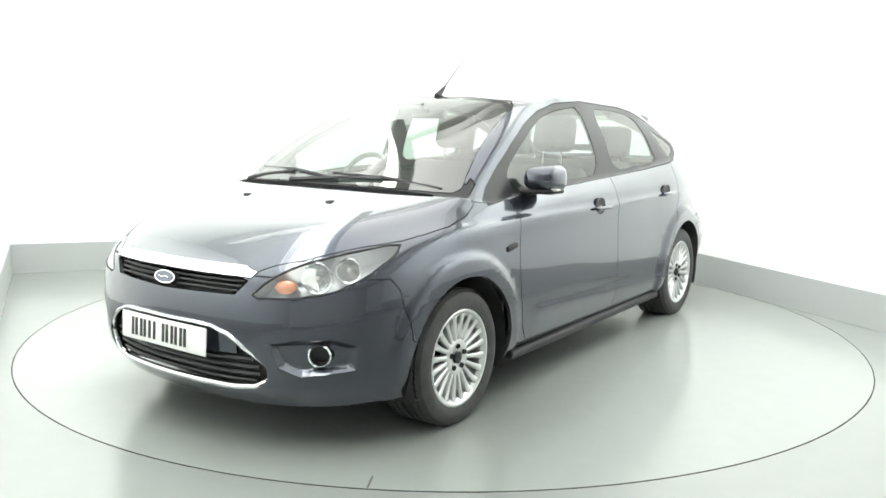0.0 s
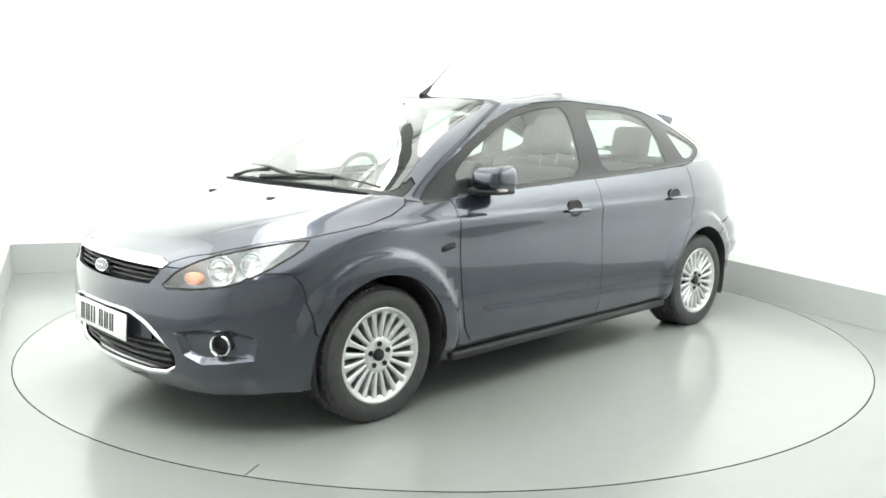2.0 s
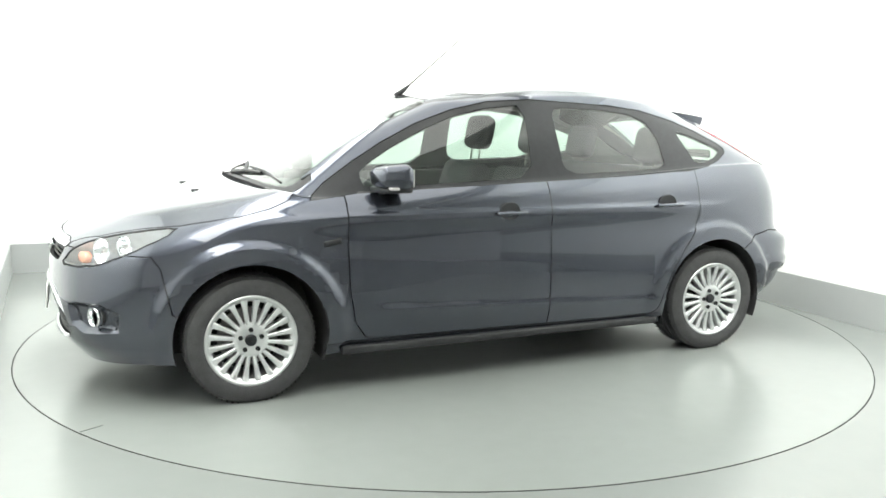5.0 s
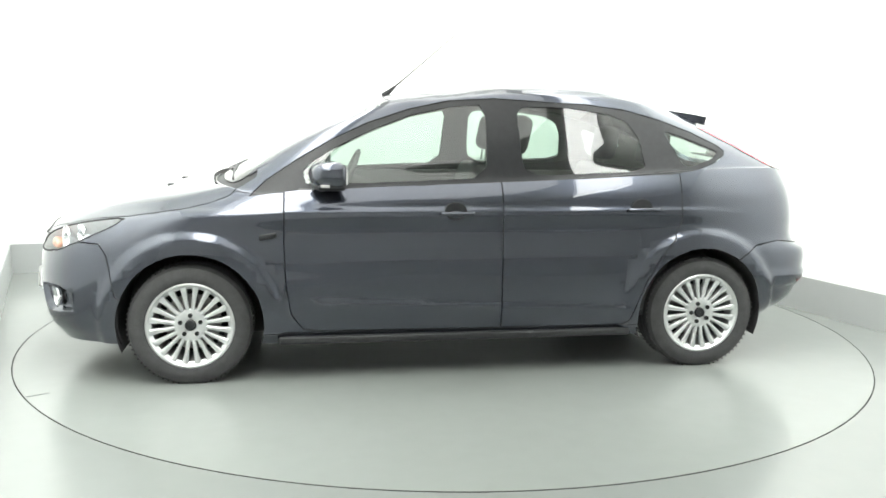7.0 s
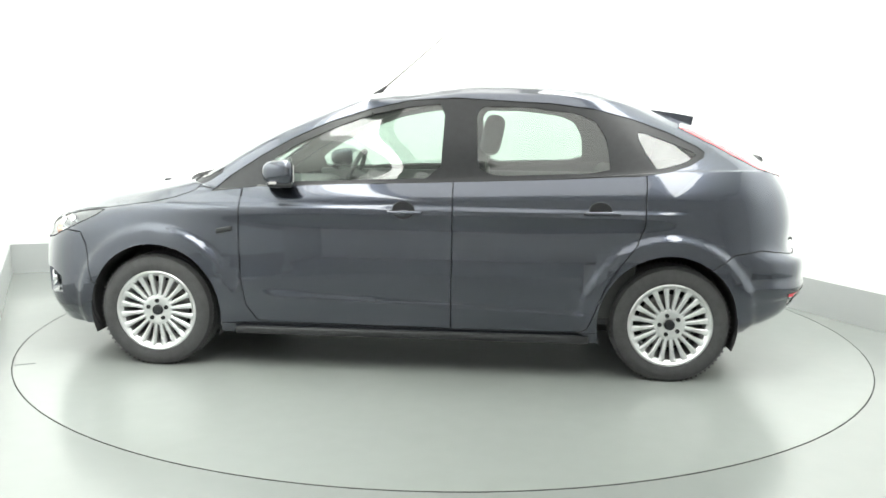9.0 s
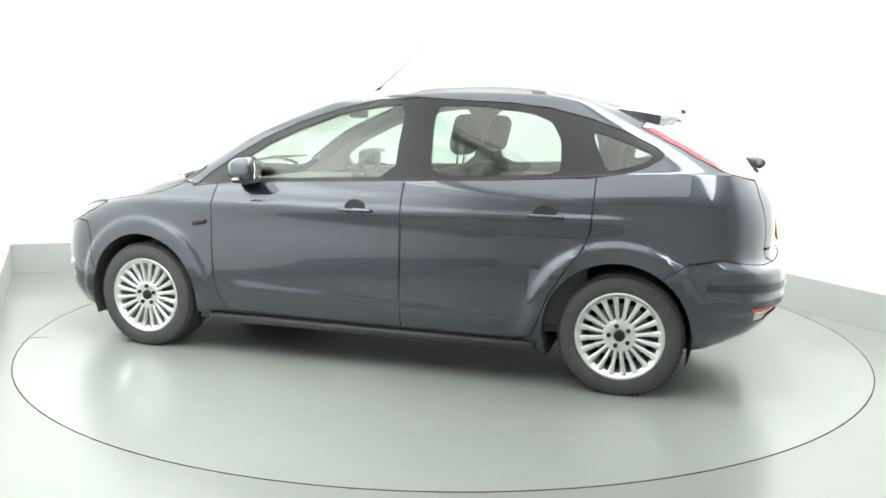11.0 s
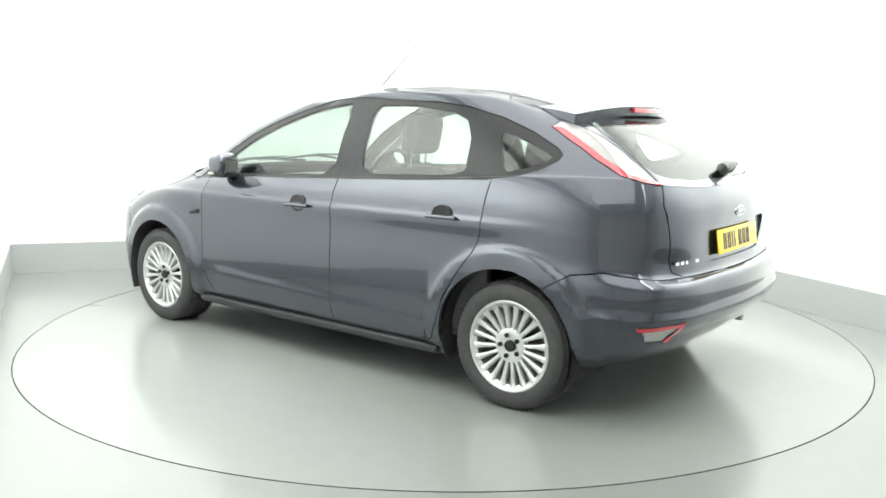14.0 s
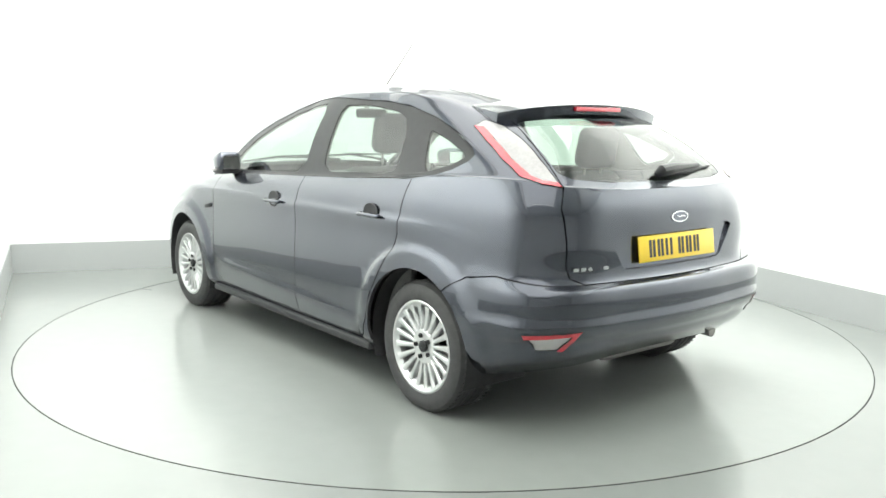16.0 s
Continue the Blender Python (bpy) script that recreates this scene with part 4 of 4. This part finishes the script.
for i in range(16):
    bm.faces.new((rows[-1][i][0], rows[-1][i][1], rows[-1][i + 1][1], rows[-1][i + 1][0]))
    bm.faces.new((rows[0][i][0], rows[0][i + 1][0], rows[0][i + 1][1], rows[0][i][1]))
for i in (0, 16):
    for p, q in zip(rows, rows[1:]):
        bm.faces.new((p[i][0], p[i][1], q[i][1], q[i][0]))
bmesh.ops.recalc_face_normals(bm, faces=bm.faces[:])
sp = part("spoiler", bm, PAINT, tailgate, "painted roof spoiler over the rear window", sharp=40)
bm = bmesh.new()
cuboid(bm, (-1.548, -0.15, 1.342), (-1.525, 0.15, 1.362), 0.004, 2)
part("brake_light", bm, RED, sp, "red high brake light strip")

# wipers, washer nozzles, aerial
def wiper(a, b, arm, name="windscreen_wiper"):
    bm = bmesh.new()
    tube(bm, [a, (Vector(a) + Vector(b)) / 2 + Vector((0, 0, 0.012)), b], [0.006, 0.010, 0.005], 6)
    w = part(name, bm, PLASTIC, car, "black wiper blade")
    bm = bmesh.new()
    tube(bm, arm, [0.014, 0.009, 0.007], 6)
    part("arm", bm, TRIM, w)
    return w


def on_screen(y, up):
    """A point just over the windscreen: up runs from 0 at its foot to 1 at the roof."""
    return Vector((1.215 - 0.20 * y * y - 0.78 * up, y, 0.992 - 0.05 * y * y + 0.45 * up))


wiper(on_screen(0.60, 0.03), on_screen(-0.02, 0.085), [on_screen(-0.25, 0.0), on_screen(0.05, 0.05), on_screen(0.28, 0.066)])
wiper(on_screen(0.02, 0.04), on_screen(-0.60, 0.13), [on_screen(-0.62, 0.0), on_screen(-0.5, 0.05), on_screen(-0.3, 0.09)])
for y in (0.26, -0.26):
    bm = bmesh.new()
    cuboid(bm, (1.455, y - 0.016, 0.915), (1.495, y + 0.016, 0.938), 0.007, 2)
    part("washer_nozzle", bm, PLASTIC, car, "black washer nozzle on the bonnet")
bm = bmesh.new()
tube(bm, [(0.31, 0.0, 1.425), (0.27, 0, 1.455), (0.235, 0, 1.485)], [0.020, 0.014, 0.007], 10)
aerial = part("aerial", bm, TRIM, car, "black rubber aerial base")
bm = bmesh.new()
tube(bm, [(0.235, 0.0, 1.485), (0.10, 0, 1.60), (-0.12, 0, 1.79)], [0.0045, 0.0036, 0.003], 8)
part("rod", bm, TRIM, aerial, "thin aerial rod")
# rear wiper, laid on the glass
rear_tree = BVHTree.FromPolygons([v.co for v in rear_pane.data.vertices], [q.vertices[:] for q in rear_pane.data.polygons])


def on_rear(y, z, off):
    hit, no, _, _ = rear_tree.ray_cast(Vector((-3, y, z)), Vector((1, 0, 0)))
    if hit is None:
        hit, no, _, _ = rear_tree.find_nearest(Vector((-1.97 + 0.2 * y * y, y, z)))
    return hit + Vector((-0.7, 0, 0.7)) * off


bm = bmesh.new()
tube(bm, [on_rear(0.055, 1.062, 0.012), on_rear(0.03, 1.066, 0.03), on_rear(-0.04, 1.072, 0.032), on_rear(-0.20, 1.082, 0.026), on_rear(-0.30, 1.088, 0.022)], [0.012, 0.027, 0.027, 0.016, 0.010], 10)
rw = part("rear_wiper", bm, TRIM, tailgate, "black rear wiper")
bm = bmesh.new()
tube(bm, [on_rear(0.02, 1.062, 0.008), on_rear(-0.20, 1.072, 0.010), on_rear(-0.44, 1.088, 0.008)], [0.006, 0.012, 0.005], 6)
part("blade", bm, PLASTIC, rw)

# dark mouldings along the roof's edges
shell_tree = BVHTree.FromPolygons([v.co for v in shell.data.vertices], [q.vertices[:] for q in shell.data.polygons])
for side in (1, -1):
    pts = []
    for i in range(22):
        x = 0.22 - 1.36 * i / 21
        hit, no, _, _ = shell_tree.ray_cast(Vector((x, (0.492 - 0.05 * ((x + 0.35) / 0.7) ** 2) * side, 2.0)), Vector((0, 0, -1)))
        if hit is not None and hit.z > 1.3:
            pts.append(hit - Vector((0, 0, 0.0015)))
    bm = bmesh.new()
    tube(bm, pts, 0.003, 6)
    part("roof_moulding", bm, TRIM, car, "thin black roof moulding")

# ---- inside the car ----
def seat(x, y, w, name="seat"):
    bm = bmesh.new()
    cuboid(bm, (x - 0.06, y - w / 2, 0.42), (x + 0.46, y + w / 2, 0.60), 0.06, 3)
    s = part(name, bm, CLOTH, car, "dark cloth seat")
    bm = bmesh.new()
    cuboid(bm, (-0.065, -w / 2, 0.0), (0.065, w / 2, 0.54), 0.055, 3, Matrix.Translation((x - 0.02, y, 0.52)) @ Matrix.Rotation(radians(-20), 4, "Y"))
    part("backrest", bm, CLOTH, s)
    return s


def headrest(x, y, z, s):
    bm = bmesh.new()
    cuboid(bm, (-0.055, -0.13, 0), (0.055, 0.13, 0.22), 0.05, 3, Matrix.Translation((x, y, z)) @ Matrix.Rotation(radians(-12), 4, "Y"))
    h = part("headrest", bm, CLOTH, s)
    bm = bmesh.new()
    for k in (-0.06, 0.06):
        tube(bm, [(x + 0.01, y + k, z - 0.07), (x, y + k, z + 0.02)], 0.006, 6)
    part("posts", bm, STEEL, h)


for y in (0.36, -0.36):
    headrest(-0.385, y, 1.11, seat(-0.13, y, 0.50))
bench = seat(-0.95, 0.0, 1.22, "rear_bench")
for y in (0.38, -0.38):
    headrest(-1.18, y, 1.05, bench)
bm = bmesh.new()
cuboid(bm, (0.62, -0.70, 0.55), (1.12, 0.70, 0.92), 0.08, 4)
cuboid(bm, (0.55, -0.12, 0.35), (0.85, 0.12, 0.80), 0.05, 3)
part("dashboard", bm, INNER, car, "dark moulded dashboard", sharp=60)
bm = bmesh.new()
M = Matrix.Translation((0.50, -0.36, 0.93)) @ Matrix.Rotation(radians(66), 4, "Y")
ring = [M @ Vector((0.175 * math.cos(a), 0.175 * math.sin(a), 0)) for a in [2 * math.pi * i / 36 for i in range(37)]]
tube(bm, ring, 0.015, 8)
for a in (0, math.pi, math.pi / 2 * 3):
    tube(bm, [M @ Vector((0, 0, -0.01)), M @ Vector((0.17 * math.cos(a + math.pi / 2), 0.17 * math.sin(a + math.pi / 2), 0))], 0.016, 6)
tube(bm, [M @ Vector((0, 0, 0.01)), M @ Vector((0, 0, -0.2))], 0.045, 12)
part("steering_wheel", bm, INNER, car, "dark steering wheel")
bm = bmesh.new()
cuboid(bm, (-1.75, -0.62, 0.955), (-1.22, 0.62, 0.985), 0.01, 2)
part("parcel_shelf", bm, INNER, car, "dark parcel shelf")
bm = bmesh.new()
cuboid(bm, (0.36, -0.11, 1.30), (0.40, 0.11, 1.36), 0.015, 3)
tube(bm, [(0.40, 0, 1.34), (0.45, 0, 1.375)], 0.012, 6)
part("inner_mirror", bm, TRIM, car, "inside mirror at the windscreen's top")
bm = bmesh.new()
cuboid(bm, (-1.55, -0.77, 0.27), (0.95, 0.77, 0.30))
part("carpet", bm, CLOTH, car, "dark floor carpet", smooth=False)
for side in (1, -1):
    bm = bmesh.new()
    cuboid(bm, (-1.15, 0.755 * side - 0.02, 0.30), (0.80, 0.755 * side + 0.02, 0.955), 0.015, 2)
    part("door_card", bm, INNER, car, "dark inner door panel")


# the body is a little wider than drawn: all but the wheels, about its middle line
for ob in car.children_recursive:
    if ob.type == "MESH" and not any(k.startswith("wheel") and not k.startswith("wheel_nut") for k in (ob.name, ob.parent.name, ob.parent.parent.name if ob.parent.parent else "")):
        for v in ob.data.vertices:
            v.co.y *= WIDER

# ---- what moves: the disc turns and carries the car ----
def motions():
    OFF = (0.1077, 0.2316)
    TURN = ((0.0, 234.71), (0.5, 233.00), (1.0, 230.44), (1.5, 227.29), (2.0, 223.89), (2.5, 220.58), (3.0, 217.14), (3.5, 213.60), (4.0, 210.40), (6.5, 192.87), (7.0, 189.49), (7.5, 185.97),
            (8.0, 182.60), (8.5, 179.34), (9.0, 176.08), (11.5, 159.39), (12.0, 156.00), (12.5, 152.70), (13.0, 149.30), (13.5, 145.93), (14.0, 142.50), (14.5, 139.10), (15.0, 135.65), (15.5, 132.20), (16.0, 128.71))
    walk(car, [(t, pose(0, 0, 0, 0, 0, a) @ pose(OFF[0], OFF[1], 0)) for t, a in TURN])
    walk(turntable, [(t, pose(0, 0, 0, 0, 0, a)) for t, a in TURN])


motions()
